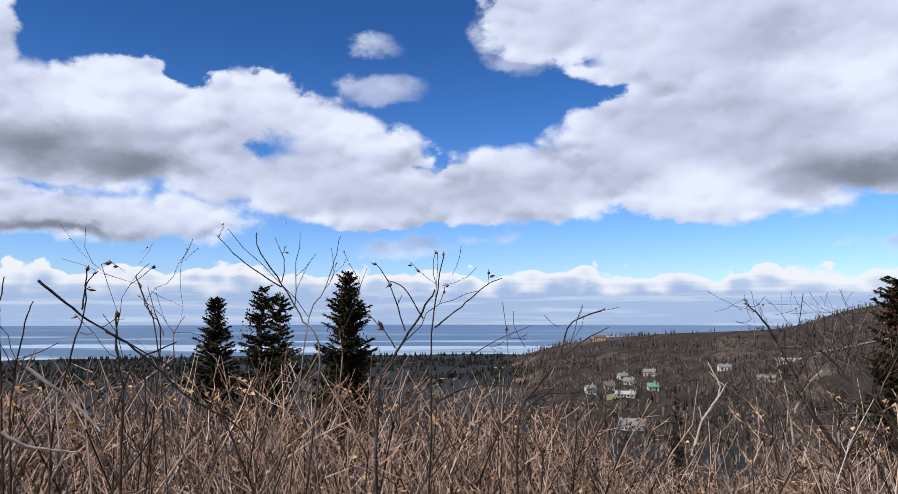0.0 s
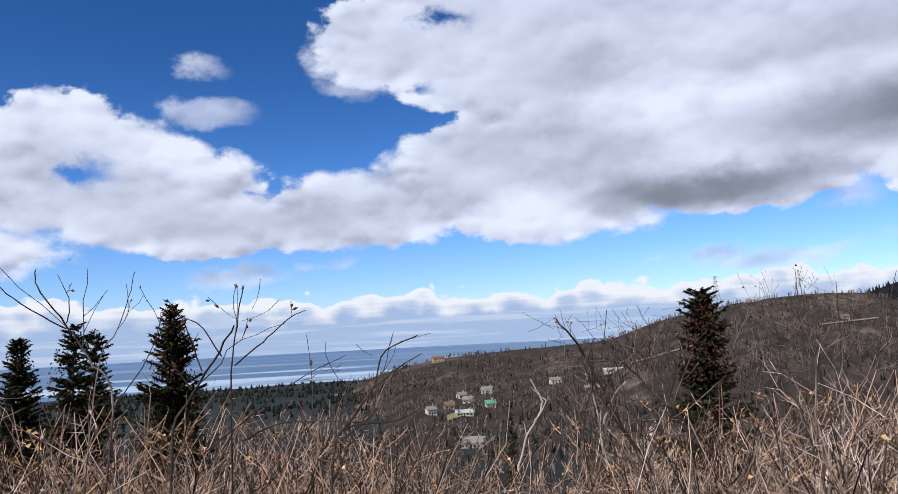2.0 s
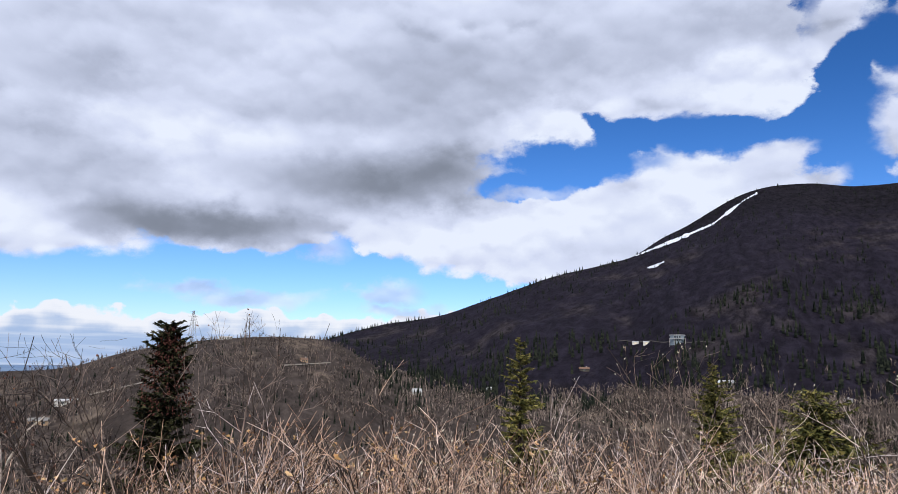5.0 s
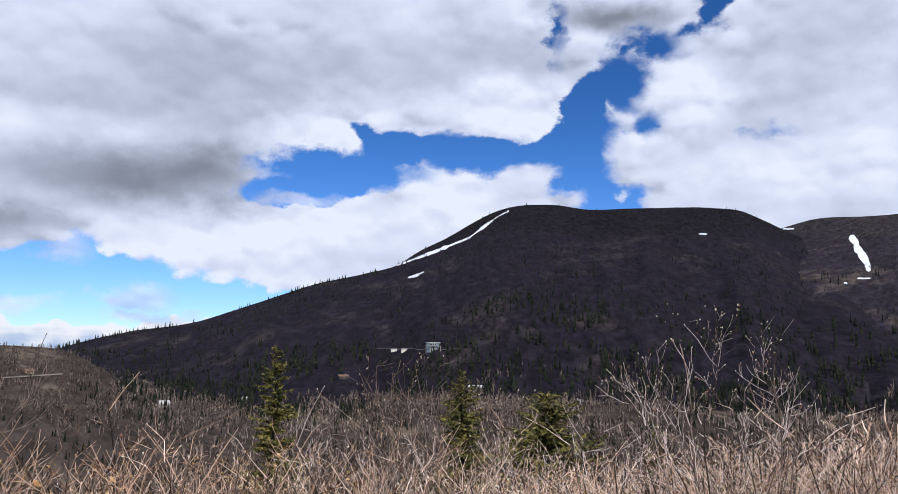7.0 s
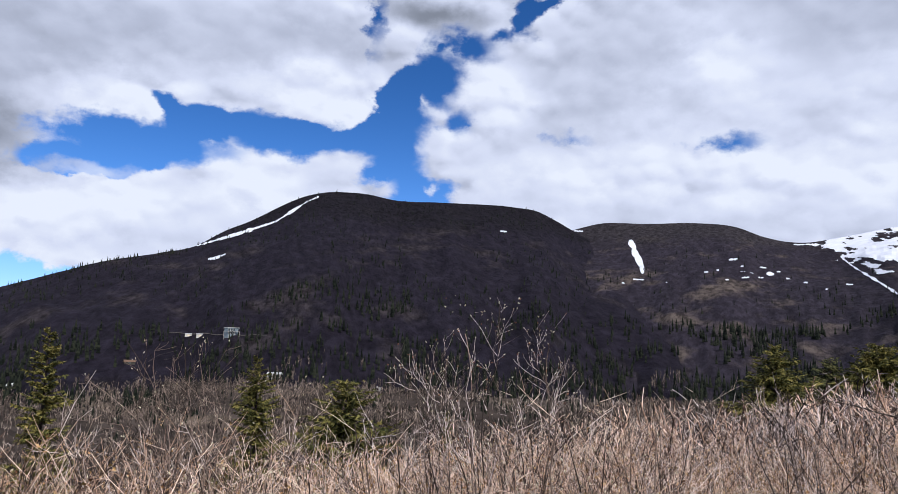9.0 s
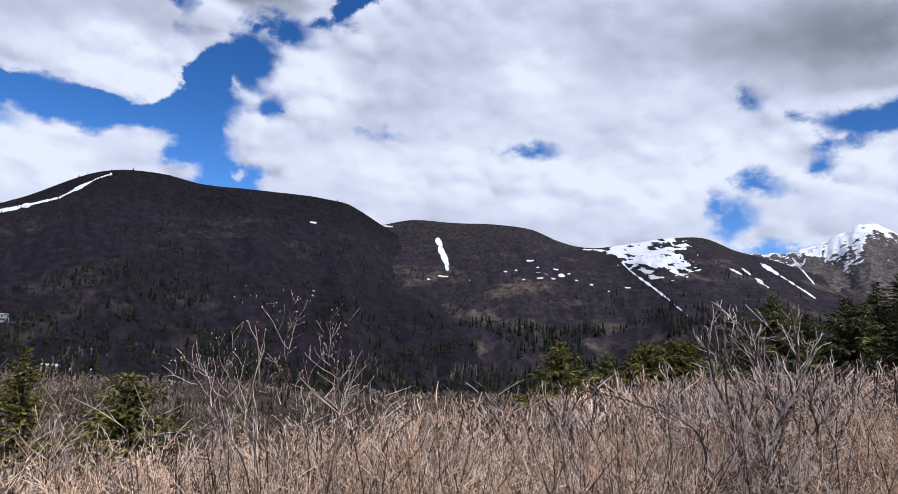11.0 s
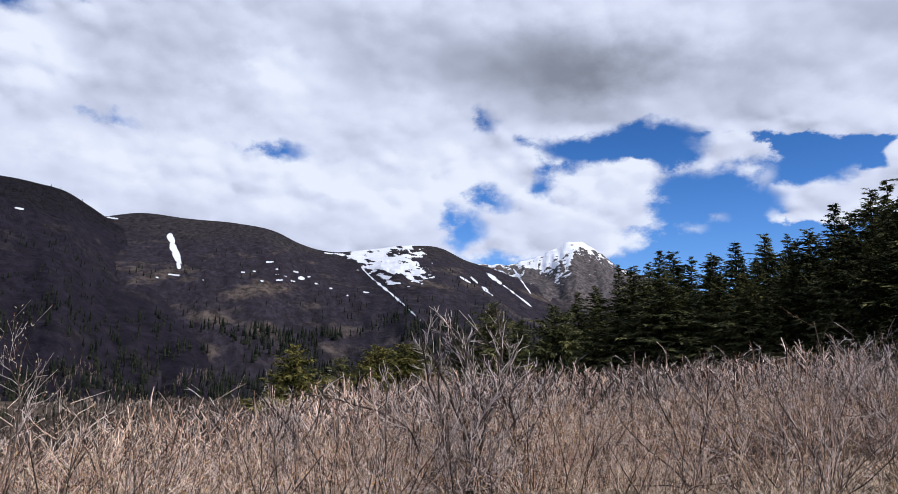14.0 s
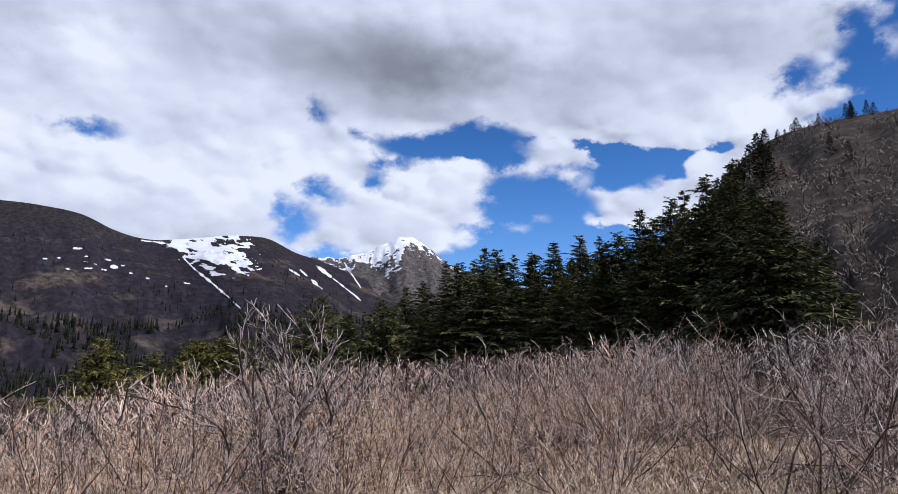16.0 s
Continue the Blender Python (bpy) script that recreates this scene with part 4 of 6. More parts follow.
def put(ob, az_deg, r, scale=1.0, turn=0.0, sink=0.05, wide=None):
    """Stands a thing on the ground at an azimuth and distance."""
    x, y, _ = polar(az_deg, r)
    wd = scale if wide is None else wide
    ob.location, ob.rotation_euler, ob.scale = (x, y, float(ground_z(x, y)) - sink), (0, 0, turn), (wd, wd, scale)
    return ob


def stand(az_deg, r, turn=0.0, sink=0.05):
    x, y, _ = polar(az_deg, r)
    return pose(x, y, float(ground_z(x, y)) - sink, 0, 0, math.degrees(turn))


def spread_of(name, proto, places, mat, label, category, smooth=False):
    """Many like plants or trees past counting, in one mesh: proto is (verts, faces), places rows of x, y, z, turn, width, height."""
    v, f = proto[:2]
    P = np.asarray(places, float)
    c, s = np.cos(P[:, 3]), np.sin(P[:, 3])
    out = np.empty((len(P), len(v), 3), np.float32)
    out[..., 0] = (v[None, :, 0] * c[:, None] - v[None, :, 1] * s[:, None]) * P[:, 4:5] + P[:, 0:1]
    out[..., 1] = (v[None, :, 0] * s[:, None] + v[None, :, 1] * c[:, None]) * P[:, 4:5] + P[:, 1:2]
    out[..., 2] = v[None, :, 2] * P[:, 5:6] + P[:, 2:3]
    faces = (f[None] + (np.arange(len(P)) * len(v))[:, None, None]).reshape(-1, f.shape[1])
    me = mesh_of(name, out.reshape(-1, 3), faces, mat, smooth)
    if len(proto) > 2:
        me.materials.append(BARK if mat == BARK_RED else BARK_STEM)
        me.materials.append(DRY_LEAF)
        me.polygons.foreach_set("material_index", np.tile(proto[2], len(P)).astype(np.int32))
    return tagged(new(name, me), label, category, kind="stuff")


# ---- single spruces on the bench ----
def spruce_to(az_deg, r, el_top, width, **how):
    """A spruce whose top stands at an elevation as seen from the bench."""
    x, y, _ = polar(az_deg, r)
    g = float(ground_z(x, y))
    h = EYE + r * math.tan(radians(el_top)) - g
    return put(spruce(height=h, width=width, **how), az_deg, r)


DARK_SPRUCE = "slender dark green spruce with cone-laden rusty top among bare shrubs"
YOUNG_SPRUCE = "young yellow-green spruce rising from bare shrubs"
spruce_to(-17.6, 34, 1.4, 2.9, seed=11, needle=NEEDLE_DARK, label="small dark spruce with rounded top on the slope", levels=44, per=13, blades=120, tuft=0.7, cones=260, power=0.5, droop=0.1, gaps=0.05)
spruce_to(-14.3, 31, 2.2, 3.4, seed=12, needle=NEEDLE_DARK, label="dark spruce with open ragged boughs on the slope", levels=36, blades=120, tuft=0.7, per=11, gaps=0.2, cones=240, power=0.5)
spruce_to(-13.2, 33, 1.9, 2.8, seed=13, needle=NEEDLE_DARK, label="thin ragged spruce leaning on its neighbour", levels=36, blades=120, tuft=0.7, per=11, gaps=0.2, cones=150, power=0.5)
spruce_to(-8.0, 29, 3.4, 3.0, seed=14, needle=NEEDLE_DARK, label=DARK_SPRUCE, levels=44, per=13, blades=120, tuft=0.7, cones=600, power=0.5, droop=0.1, gaps=0.05)
spruce_to(17.1, 34, -5.8, 1.6, seed=15, needle=NEEDLE_DARK, label="small dark spruce with sparse boughs on the slope", levels=44, per=4, power=0.8)
spruce_to(31.7, 26, 2.5, 3.3, seed=16, needle=NEEDLE_DARK, label=DARK_SPRUCE, levels=44, per=13, blades=120, tuft=0.7, cones=1300, power=0.5, droop=0.1, gaps=0.05)
spruce_to(57.3, 37, 2.3, 5.2, seed=17, needle=NEEDLE_SUNLIT, label="slim yellow-green spruce with open pointed top", levels=44, per=11, blades=95, tuft=0.7, gaps=0.08, power=0.9)
spruce_to(71.3, 34, 0.5, 4.4, seed=18, needle=NEEDLE_SUNLIT, label=YOUNG_SPRUCE, levels=44, per=11, blades=95, tuft=0.7, gaps=0.08, power=0.9)
spruce_to(77.9, 40, -1.4, 6.8, seed=19, needle=NEEDLE_SUNLIT, label="bushy yellow-green young spruce in the brush", levels=44, per=7, power=0.55)
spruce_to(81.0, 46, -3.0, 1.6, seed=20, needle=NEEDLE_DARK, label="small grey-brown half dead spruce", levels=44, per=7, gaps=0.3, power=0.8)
spruce_to(85.5, 44, -3.4, 2.0, seed=28, needle=NEEDLE_SUNLIT, label=YOUNG_SPRUCE, levels=44, per=6, power=0.8)
spruce_to(109.0, 55, 1.7, 6.4, seed=21, needle=NEEDLE_SUNLIT, label="full pointed young spruce beside the brush", levels=44, per=7, power=0.8)
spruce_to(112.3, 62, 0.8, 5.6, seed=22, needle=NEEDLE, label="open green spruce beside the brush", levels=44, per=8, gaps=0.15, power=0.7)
spruce_to(115.2, 60, 1.7, 6.6, seed=23, needle=NEEDLE_SUNLIT, label="dense green spruce in a clump", levels=44, per=8, power=0.6)
spruce_to(117.4, 61, 1.9, 6.4, seed=24, needle=NEEDLE_SUNLIT, label="dense green spruce in a clump", levels=44, per=8, power=0.6)
spruce_to(123.9, 62, 5.2, 7.0, seed=25, needle=NEEDLE, label="dark green spruce at the edge of the stand", levels=44, per=8, power=0.7)
spruce_to(128.4, 60, 5.0, 7.0, seed=26, needle=NEEDLE, label="dark green spruce at the edge of the stand", levels=44, per=8, power=0.7)

# ---- the spruce stand ----
KINDS = [spruce(seed=s, height=1.0 * hh, width=ww, needle=NEEDLE, name="stand_spruce", label="tall dark green spruce in a dense stand", levels=40, per=11, blades=46,
                power=pw, droop=dr, group="spruce stand") for s, hh, ww, pw, dr in ((31, 10.0, 4.8, 0.9, 0.3), (32, 10.0, 5.4, 0.8, 0.38), (33, 10.0, 4.4, 0.95, 0.33), (34, 10.0, 6.0, 0.85, 0.42))]
rng = np.random.default_rng(77)
first = set()


def stand_tree(az_deg, r, el_top, k, wide=1.0):
    """One tree of the stand; the four kinds themselves are set first, then copied."""
    x, y, _ = polar(az_deg, r)
    g = float(ground_z(x, y))
    h = (EYE + r * math.tan(radians(el_top)) - g) / 10.0
    ob = KINDS[k]
    if k in first:
        ob = copy_thing(ob, stand(az_deg, r, rng.uniform(0, 6.28)))
    else:
        first.add(k)
        ob.matrix_basis = stand(az_deg, r, rng.uniform(0, 6.28))
    w_ = (0.55 + 0.85 * h) * wide
    ob.scale = (w_, w_, h)


STAND_TOPS = ((130.3, 6.1), (131.6, 6.5), (133.4, 8.1), (134.5, 8.0), (136.4, 9.2), (137.5, 9.0), (138.7, 8.6), (140.1, 8.8), (141.7, 9.6), (143.6, 10.0), (145.2, 9.9), (146.6, 10.2),
              (148.3, 11.9), (150.4, 12.6), (151.6, 13.1), (153.2, 14.1), (154.8, 14.9), (156.6, 13.2))
tops = [q[0] for q in STAND_TOPS], [q[1] for q in STAND_TOPS]
for n, (a, e) in enumerate(STAND_TOPS):
    stand_tree(a, 64 - 0.6 * max(0, a - 140) + rng.uniform(-3, 3), e, n % 4, rng.uniform(0.85, 1.1))
for n in range(20):
    a = 131.5 + n * 1.2 + rng.uniform(-0.5, 0.5)
    stand_tree(a, 57 - 0.6 * max(0, a - 140) + rng.uniform(-2, 2), np.interp(a, *tops) - rng.uniform(1.4, 4.2), int(rng.integers(4)), rng.uniform(0.95, 1.25))
for n in range(12):
    a = 134 + n * 1.9 + rng.uniform(-0.5, 0.5)
    stand_tree(a, 74 + rng.uniform(-3, 3), np.interp(a, *tops) - rng.uniform(0.3, 1.6), int(rng.integers(4)), rng.uniform(0.9, 1.1))
# the two big ones at the stand's end, and a few beyond them up the hill
stand_tree(126.2, 66, 3.9, 1, 1.0)
stand_tree(121.6, 66, 3.0, 0, 1.1)
stand_tree(154.9, 46, 14.4, 2, 1.0)
stand_tree(157.4, 44, 12.2, 3, 1.0)
stand_tree(152.6, 50, 11.0, 0, 1.2)
for a, r, e, k in ((158.0, 52, 11.6, 0), (160.0, 60, 9.0, 1)):
    stand_tree(a, r, e, k)

# ---- shrubs of the bench ----
LABELS = ("leafless alder shrub of grey-brown twigs in the thicket", "leafless willow shrub with reddish twigs in the thicket",
          "bare shrub with curled dry leaves in the thicket", "bare shrub with small dark catkins in the thicket",
          "leafless grey-purple alder shrub in the thicket")
PROTOS = []
for k in range(15):
    style = k % 5
    PROTOS.append(shrub(100 + k, 1.6, stems=(8, 8, 7, 8, 8)[style], lean=(38, 27, 42, 36, 32)[style], thick=(0.0075, 0.0085, 0.0070, 0.0075, 0.0100)[style], bark=(BARK, BARK_RED, BARK, BARK, BARK_GREY)[style], leaves=(110, 110, 340, 90, 10)[style],
                        catkins=(0, 0, 0, 0.10, 0)[style], buds=(0, 0.12, 0, 0, 0)[style], label=LABELS[style]))
rng = np.random.default_rng(5)
used = set()


def thicket_height(a):
    """Height of the brush farther out, by azimuth."""
    return float(np.interp(a, (-45, 30, 60, 90, 110, 135, 150, 172), (1.8, 1.8, 1.85, 1.8, 1.65, 1.65, 1.9, 2.2)))


def canopy(a, r):
    """Height of the nearer shrubs: down the slope they grow taller, so that their tops stay nearly level."""
    if a > 106:
        return thicket_height(a)
    top = np.interp(a, CANOPY[0], CANOPY[1])
    x, y, _ = polar(a, r)
    return float(np.clip(EYE + r * math.tan(radians(top)) - ground_z(x, y), 1.1, 3.0))


def nearest(a):
    """Where the thicket begins round the open spot on the bench."""
    return float(np.interp(a, (-45, 20, 40, 70, 100, 120, 130, 172), (2.5, 2.8, 3.6, 4.3, 5.2, 6.5, 8.5, 9.5)))


def thick_to(a):
    """How far out the thicket is seen shrub by shrub."""
    return float(np.interp(a, (-45, 20, 50, 100, 130, 172), (7.0, 8.0, 10.0, 13.0, 18.0, 21.0)))


CANOPY = ((-45, -20, -5, 8, 13, 17, 21, 27, 33, 45, 60, 75, 90, 105, 172), (-2.0, -2.0, -2.4, -4.2, -7.0, -8.4, -8.0, -5.2, -3.8, -3.2, -3.5, -2.8, -1.6, -1.4, -1.4))
placed = []
for a in np.arange(-44, 174, 0.5):
    lo, hi = nearest(a), thick_to(a)
    want = 0.8 if a < 75 else 0.62 if a < 105 else 0.42
    for q in range(int(want + rng.random())):
        placed.append((a + rng.uniform(-0.25, 0.25), rng.uniform(lo, hi)))
rng.shuffle(placed)
for a, r in placed[:295]:
    # brown shrubs downhill, reddish ones along the edge, grey ones towards the spruces
    style = rng.choice(5, p=(0.32, 0.08, 0.36, 0.18, 0.06) if a < 45 else (0.44, 0.08, 0.08, 0.36, 0.04) if a < 51 else ((0.14, 0.62, 0.12, 0.04, 0.08) if a < 108 else (0.12, 0.28, 0.0, 0.1, 0.5)))
    k = int(style) + 5 * int(rng.integers(3))
    ob = PROTOS[k]
    m = stand(a, r, rng.uniform(0, 6.28))
    if k in used:
        ob = copy_thing(ob, m)
    else:
        used.add(k)
        ob.matrix_basis = m
    s = canopy(a, r) / (1.34 if a < 40 else 1.24) * rng.uniform(0.7, 0.99)
    ob.scale = (s, s, s)


def brush_proto(seed, stems, thick, lean=26, branches=7, twigs=2, least=0.0012, points=4, leaves=0):
    g = np.random.default_rng(seed)
    big, small, ends = shrub_lines(g, 1.0, stems, lean, thick, 0.25, branches, twigs, least, points)
    (v, f), (v2, f2) = tubes(big, 3), tubes(small, 3)
    v, f, kinds = np.concatenate([v, v2]), np.concatenate([f, f2 + len(v)]), np.repeat((1, 0), (len(f), len(f2)))
    if leaves:
        pick = [ends[i][0] - ends[i][1] * g.uniform(0.0, 0.05) for i in g.integers(0, len(ends), leaves)]
        v3, f3 = curled_leaves(g, pick, 0.013, 0.0045)
        v, f, kinds = np.concatenate([v, v3]), np.concatenate([f, f3 + len(v)]), np.concatenate([kinds, np.full(len(f3), 2)])
    return v, f, kinds


def brush(name, seed, inner, outer, a0, a1, count, proto, mat, label, tall, near=None):
    """A belt of brush; inner and outer give its distances by azimuth."""
    g = np.random.default_rng(seed)
    a = g.uniform(a0, a1, count)
    lo, hi = np.array([inner(q) for q in a]), np.array([outer(q) for q in a])
    p = polar(a, np.sqrt(lo**2 + g.uniform(0, 1, count) * (hi**2 - lo**2)))
    h = np.array([thicket_height(q) if near is None else canopy(q, near * math.hypot(*w)) for q, w in zip(a, p[:, :2])]) * g.uniform(0.7, 1.15, count) * tall * 1.42
    spread_of(name, proto, np.stack([p[:, 0], p[:, 1], ground_z(p[:, 0], p[:, 1]) - 0.05, g.uniform(0, 6.28, count), h * 1.15, h], -1), mat, label, "shrubs")


mid = lambda a: thick_to(a) + 20
for k, (mat, what) in enumerate(((BARK, "brown"), (BARK_RED, "reddish-brown"), (BARK_GREY, "grey"))):
    a0, a1 = ((-44, 70), (46, 150), (80, 174))[k]
    brush("undergrowth", 200 + k, nearest, thick_to, a0, a1, (1000, 820, 300)[k], brush_proto(205 + k, 2, 0.0036, 40, 6, 3, 0.0014, 5, (56, 60, 6)[k]), (BARK, BARK_RED, BARK_GREY)[k], what + " tangle of dead twigs between the shrubs", (0.74, 0.76, 0.75)[k], 1.0)
    a0, a1 = ((-36, 100), (40, 150), (85, 172))[k]
    brush("shrub_thicket", 210 + k, thick_to, mid, a0, a1, (220, 340, 300)[k], brush_proto(220 + k, 3, 0.0125, 34, 5, 2, 0.0048), mat, what + " leafless brush filling the bench beyond the nearest shrubs", 0.9)
    brush("far_brush", 230 + k, mid, lambda a: 85.0, 85, 172, (260, 500, 900)[k], brush_proto(240 + k, 3, 0.016, 34, 5, 0, 0.009, 3), mat, what + " leafless brush spreading to the trees", 0.9)


def grass_proto(seed):
    g = np.random.default_rng(seed)
    vs, fs = [], []
    for k in range(16):
        a, ln, tilt = g.uniform(0, 6.28), g.uniform(0.5, 1.0), g.uniform(0.5, 1.45)
        p = np.array((g.normal(0, 0.16), g.normal(0, 0.16), 0.0))
        d = np.array((math.cos(a) * math.sin(tilt), math.sin(a) * math.sin(tilt), math.cos(tilt)))
        s = np.array((-math.sin(a), math.cos(a), 0)) * 0.02
        tip = p + d * ln - (0, 0, 0.25 * ln * math.sin(tilt))
        vs += [p - s, p + s, p + d * ln * 0.55 + s * 0.8, p + d * ln * 0.55 - s * 0.8, tip]
        fs += [(5 * k, 5 * k + 1, 5 * k + 2), (5 * k, 5 * k + 2, 5 * k + 3), (5 * k + 3, 5 * k + 2, 5 * k + 4)]
    return np.array(vs), np.array(fs)


def grass_belt(seed, a0, a1, inner, outer, count, tall, label):
    g = np.random.default_rng(seed)
    a = g.uniform(a0, a1, count)
    lo, hi = np.array([inner(q) for q in a]), np.array([outer(q) for q in a])
    p = polar(a, np.sqrt(lo**2 + g.uniform(0, 1, count) * (hi**2 - lo**2)))
    h = tall * g.uniform(0.5, 1.2, count)
    spread_of("dry_grass", grass_proto(seed), np.stack([p[:, 0], p[:, 1], ground_z(p[:, 0], p[:, 1]) - 0.02, g.uniform(0, 6.28, count), h, h], -1), GRASS, label, "grass")


grass_belt(251, 128, 174, lambda a: 6.0, lambda a: 13.5, 3600, 0.3, "bleached dry grass lying in tufts below the shrubs")
grass_belt(253, 54, 116, nearest, thick_to, 900, 0.95, "tall tan dry grass standing between the reddish shrubs")
grass_belt(252, -44, 120, lambda a: nearest(a) - 0.6, thick_to, 900, 0.5, "tan dry grass blades between the shrub stems")

# ---- far woods ----
def bare_tree_proto(seed):
    g = np.random.default_rng(seed)
    lines = [(np.array([(0, 0, 0), (0.02, 0.01, 1.0)]), np.array((0.042, 0.0)))]
    for k in range(7):
        z = g.uniform(0.25, 0.8)
        a = g.uniform(0, 6.28)
        ln = g.uniform(0.18, 0.34)
        lines.append((np.array([(0, 0, z), (math.cos(a) * ln * 0.6, math.sin(a) * ln * 0.6, z + ln)]), np.array((0.036, 0.0))))
    return tubes(lines, 3)


def far_spruce_proto(seed):
    g = np.random.default_rng(seed)
    vs, fs, base = [], [], 0
    for k in range(5):
        z, rr = 0.06 + 0.17 * k, 0.17 * (1 - k / 5.6)
        n = 7
        ring_ = [(math.cos(q * 6.283 / n) * rr * g.uniform(0.6, 1.2), math.sin(q * 6.283 / n) * rr * g.uniform(0.6, 1.2), z - g.uniform(0, 0.05)) for q in range(n)]
        vs += ring_ + [(0, 0, min(1.0, z + 0.32))]
        fs += [(base + q, base + (q + 1) % n, base + n) for q in range(n)]
        base += n + 1
    return np.array(vs), np.array(fs)


def spray_spruce_proto(seed):
    """A spruce seen at some distance: a slim stem and several hundred needle sprays on drooping boughs."""
    g = np.random.default_rng(seed)
    n = 420
    t = g.uniform(0, 1, n) ** 0.8
    a, u = g.uniform(0, 6.283, n), np.sqrt(g.uniform(0.05, 1, n))
    rr = 0.19 * (1 - t) ** 0.8 * (0.8 + 0.3 * np.sin(t * 40 + a)) * u + 0.004
    out = np.stack([np.cos(a), np.sin(a), np.zeros(n)], -1)
    p = out * rr[:, None] + np.stack([0 * t, 0 * t, 0.05 + 0.93 * t - 0.25 * rr], -1)
    way = out + g.normal(0, 0.35, (n, 3)) + np.stack([0 * t, 0 * t, t * 1.1 - 0.3], -1)
    way *= (g.uniform(0.03, 0.07, n) * (1.2 - 0.5 * t) / np.linalg.norm(way, axis=1))[:, None]
    side = np.cross(way, g.normal(0, 0.5, (n, 3)) + (0, 0, 1)) * 0.28
    v = np.stack([p + side, p - side, p + way], 1).reshape(-1, 3)
    stem_v, stem_f = tubes([(np.array([(0, 0, -0.02), (0, 0, 1.0)]), np.array((0.014, 0.0)))], 4)
    return np.concatenate([v, stem_v]), np.concatenate([np.arange(3 * n).reshape(-1, 3), stem_f + 3 * n])


def woods(name, hill, seed, a0, a1, v0, v1, count, proto, tall, wide, mat, label, clump=0.0, scale=60.0):
    """Trees scattered over a hill between two heights of its slope, in clumps."""
    g = np.random.default_rng(seed)
    a, v = g.uniform(a0, a1, count * 3), g.uniform(v0, v1, count * 3)
    p = hill.point(a, v)
    keep = fbm(p[:, 0] / scale, p[:, 1] / scale, 3, seed) > clump
    p = p[keep][:count]
    h = tall * g.uniform(0.55, 1.2, len(p))
    spread_of(name, proto, np.stack([p[:, 0], p[:, 1], p[:, 2] - 0.3, g.uniform(0, 6.28, len(p)), h * wide, h], -1), mat, label, "trees")


SPRUCE_LABEL = "scattered small dark spruces on the slope"
woods("bare_woods", house_hill, 301, -14, 120, 0.02, 1.02, 16000, bare_tree_proto(1), 6.5, 1.4, FAR_WOOD, "grey-brown leafless birch woods on the hill", -0.09)
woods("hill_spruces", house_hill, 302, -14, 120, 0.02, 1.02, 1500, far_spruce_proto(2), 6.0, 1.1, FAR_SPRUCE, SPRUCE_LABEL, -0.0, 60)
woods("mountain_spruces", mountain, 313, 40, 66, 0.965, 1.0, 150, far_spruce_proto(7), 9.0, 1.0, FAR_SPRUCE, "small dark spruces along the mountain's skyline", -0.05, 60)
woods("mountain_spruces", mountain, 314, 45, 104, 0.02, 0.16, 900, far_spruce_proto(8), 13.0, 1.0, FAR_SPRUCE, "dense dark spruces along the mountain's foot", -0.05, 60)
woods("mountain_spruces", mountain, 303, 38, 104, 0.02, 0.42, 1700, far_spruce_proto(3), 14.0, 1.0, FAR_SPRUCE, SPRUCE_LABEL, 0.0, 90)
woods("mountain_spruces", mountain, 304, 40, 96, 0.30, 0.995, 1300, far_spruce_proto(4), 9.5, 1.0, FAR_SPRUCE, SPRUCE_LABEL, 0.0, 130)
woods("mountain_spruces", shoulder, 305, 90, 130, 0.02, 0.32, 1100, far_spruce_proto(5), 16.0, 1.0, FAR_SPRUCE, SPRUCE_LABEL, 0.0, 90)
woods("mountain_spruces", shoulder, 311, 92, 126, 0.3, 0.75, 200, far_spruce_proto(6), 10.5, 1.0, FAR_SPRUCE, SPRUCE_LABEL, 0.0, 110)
woods("mountain_woods", mountain, 306, 38, 104, 0.01, 0.2, 2400, bare_tree_proto(6), 8.0, 1.0, FAR_WOOD, "leafless woods along the mountain's foot", -0.05)
woods("brush_on_hill", right_hill, 307, 142, 174, 0.03, 1.02, 1000, brush_proto(308, 3, 0.020, 32, 5, 0, 0.012, 3), 2.8, 1.3, BARK_GREY, "bare brown brush covering the hillside", -0.3)
woods("hill_spruces", right_hill, 312, 158, 190, 0.55, 0.95, 26, spray_spruce_proto(14), 5.0, 1.5, NEEDLE_DARK, "few small dark spruces on the brushy hillside", -0.3)
woods("hill_spruces", right_hill, 309, 156, 190, 0.9, 1.0, 40, spray_spruce_proto(10), 5.5, 1.7, NEEDLE_DARK, "small dark spruces along the hill's skyline", -0.3)
woods("hill_spruces", right_hill, 310, 151, 157.5, 0.15, 0.95, 60, spray_spruce_proto(11), 8.0, 1.7, NEEDLE_DARK, "small dark spruces scattered on the hillside", -0.3)


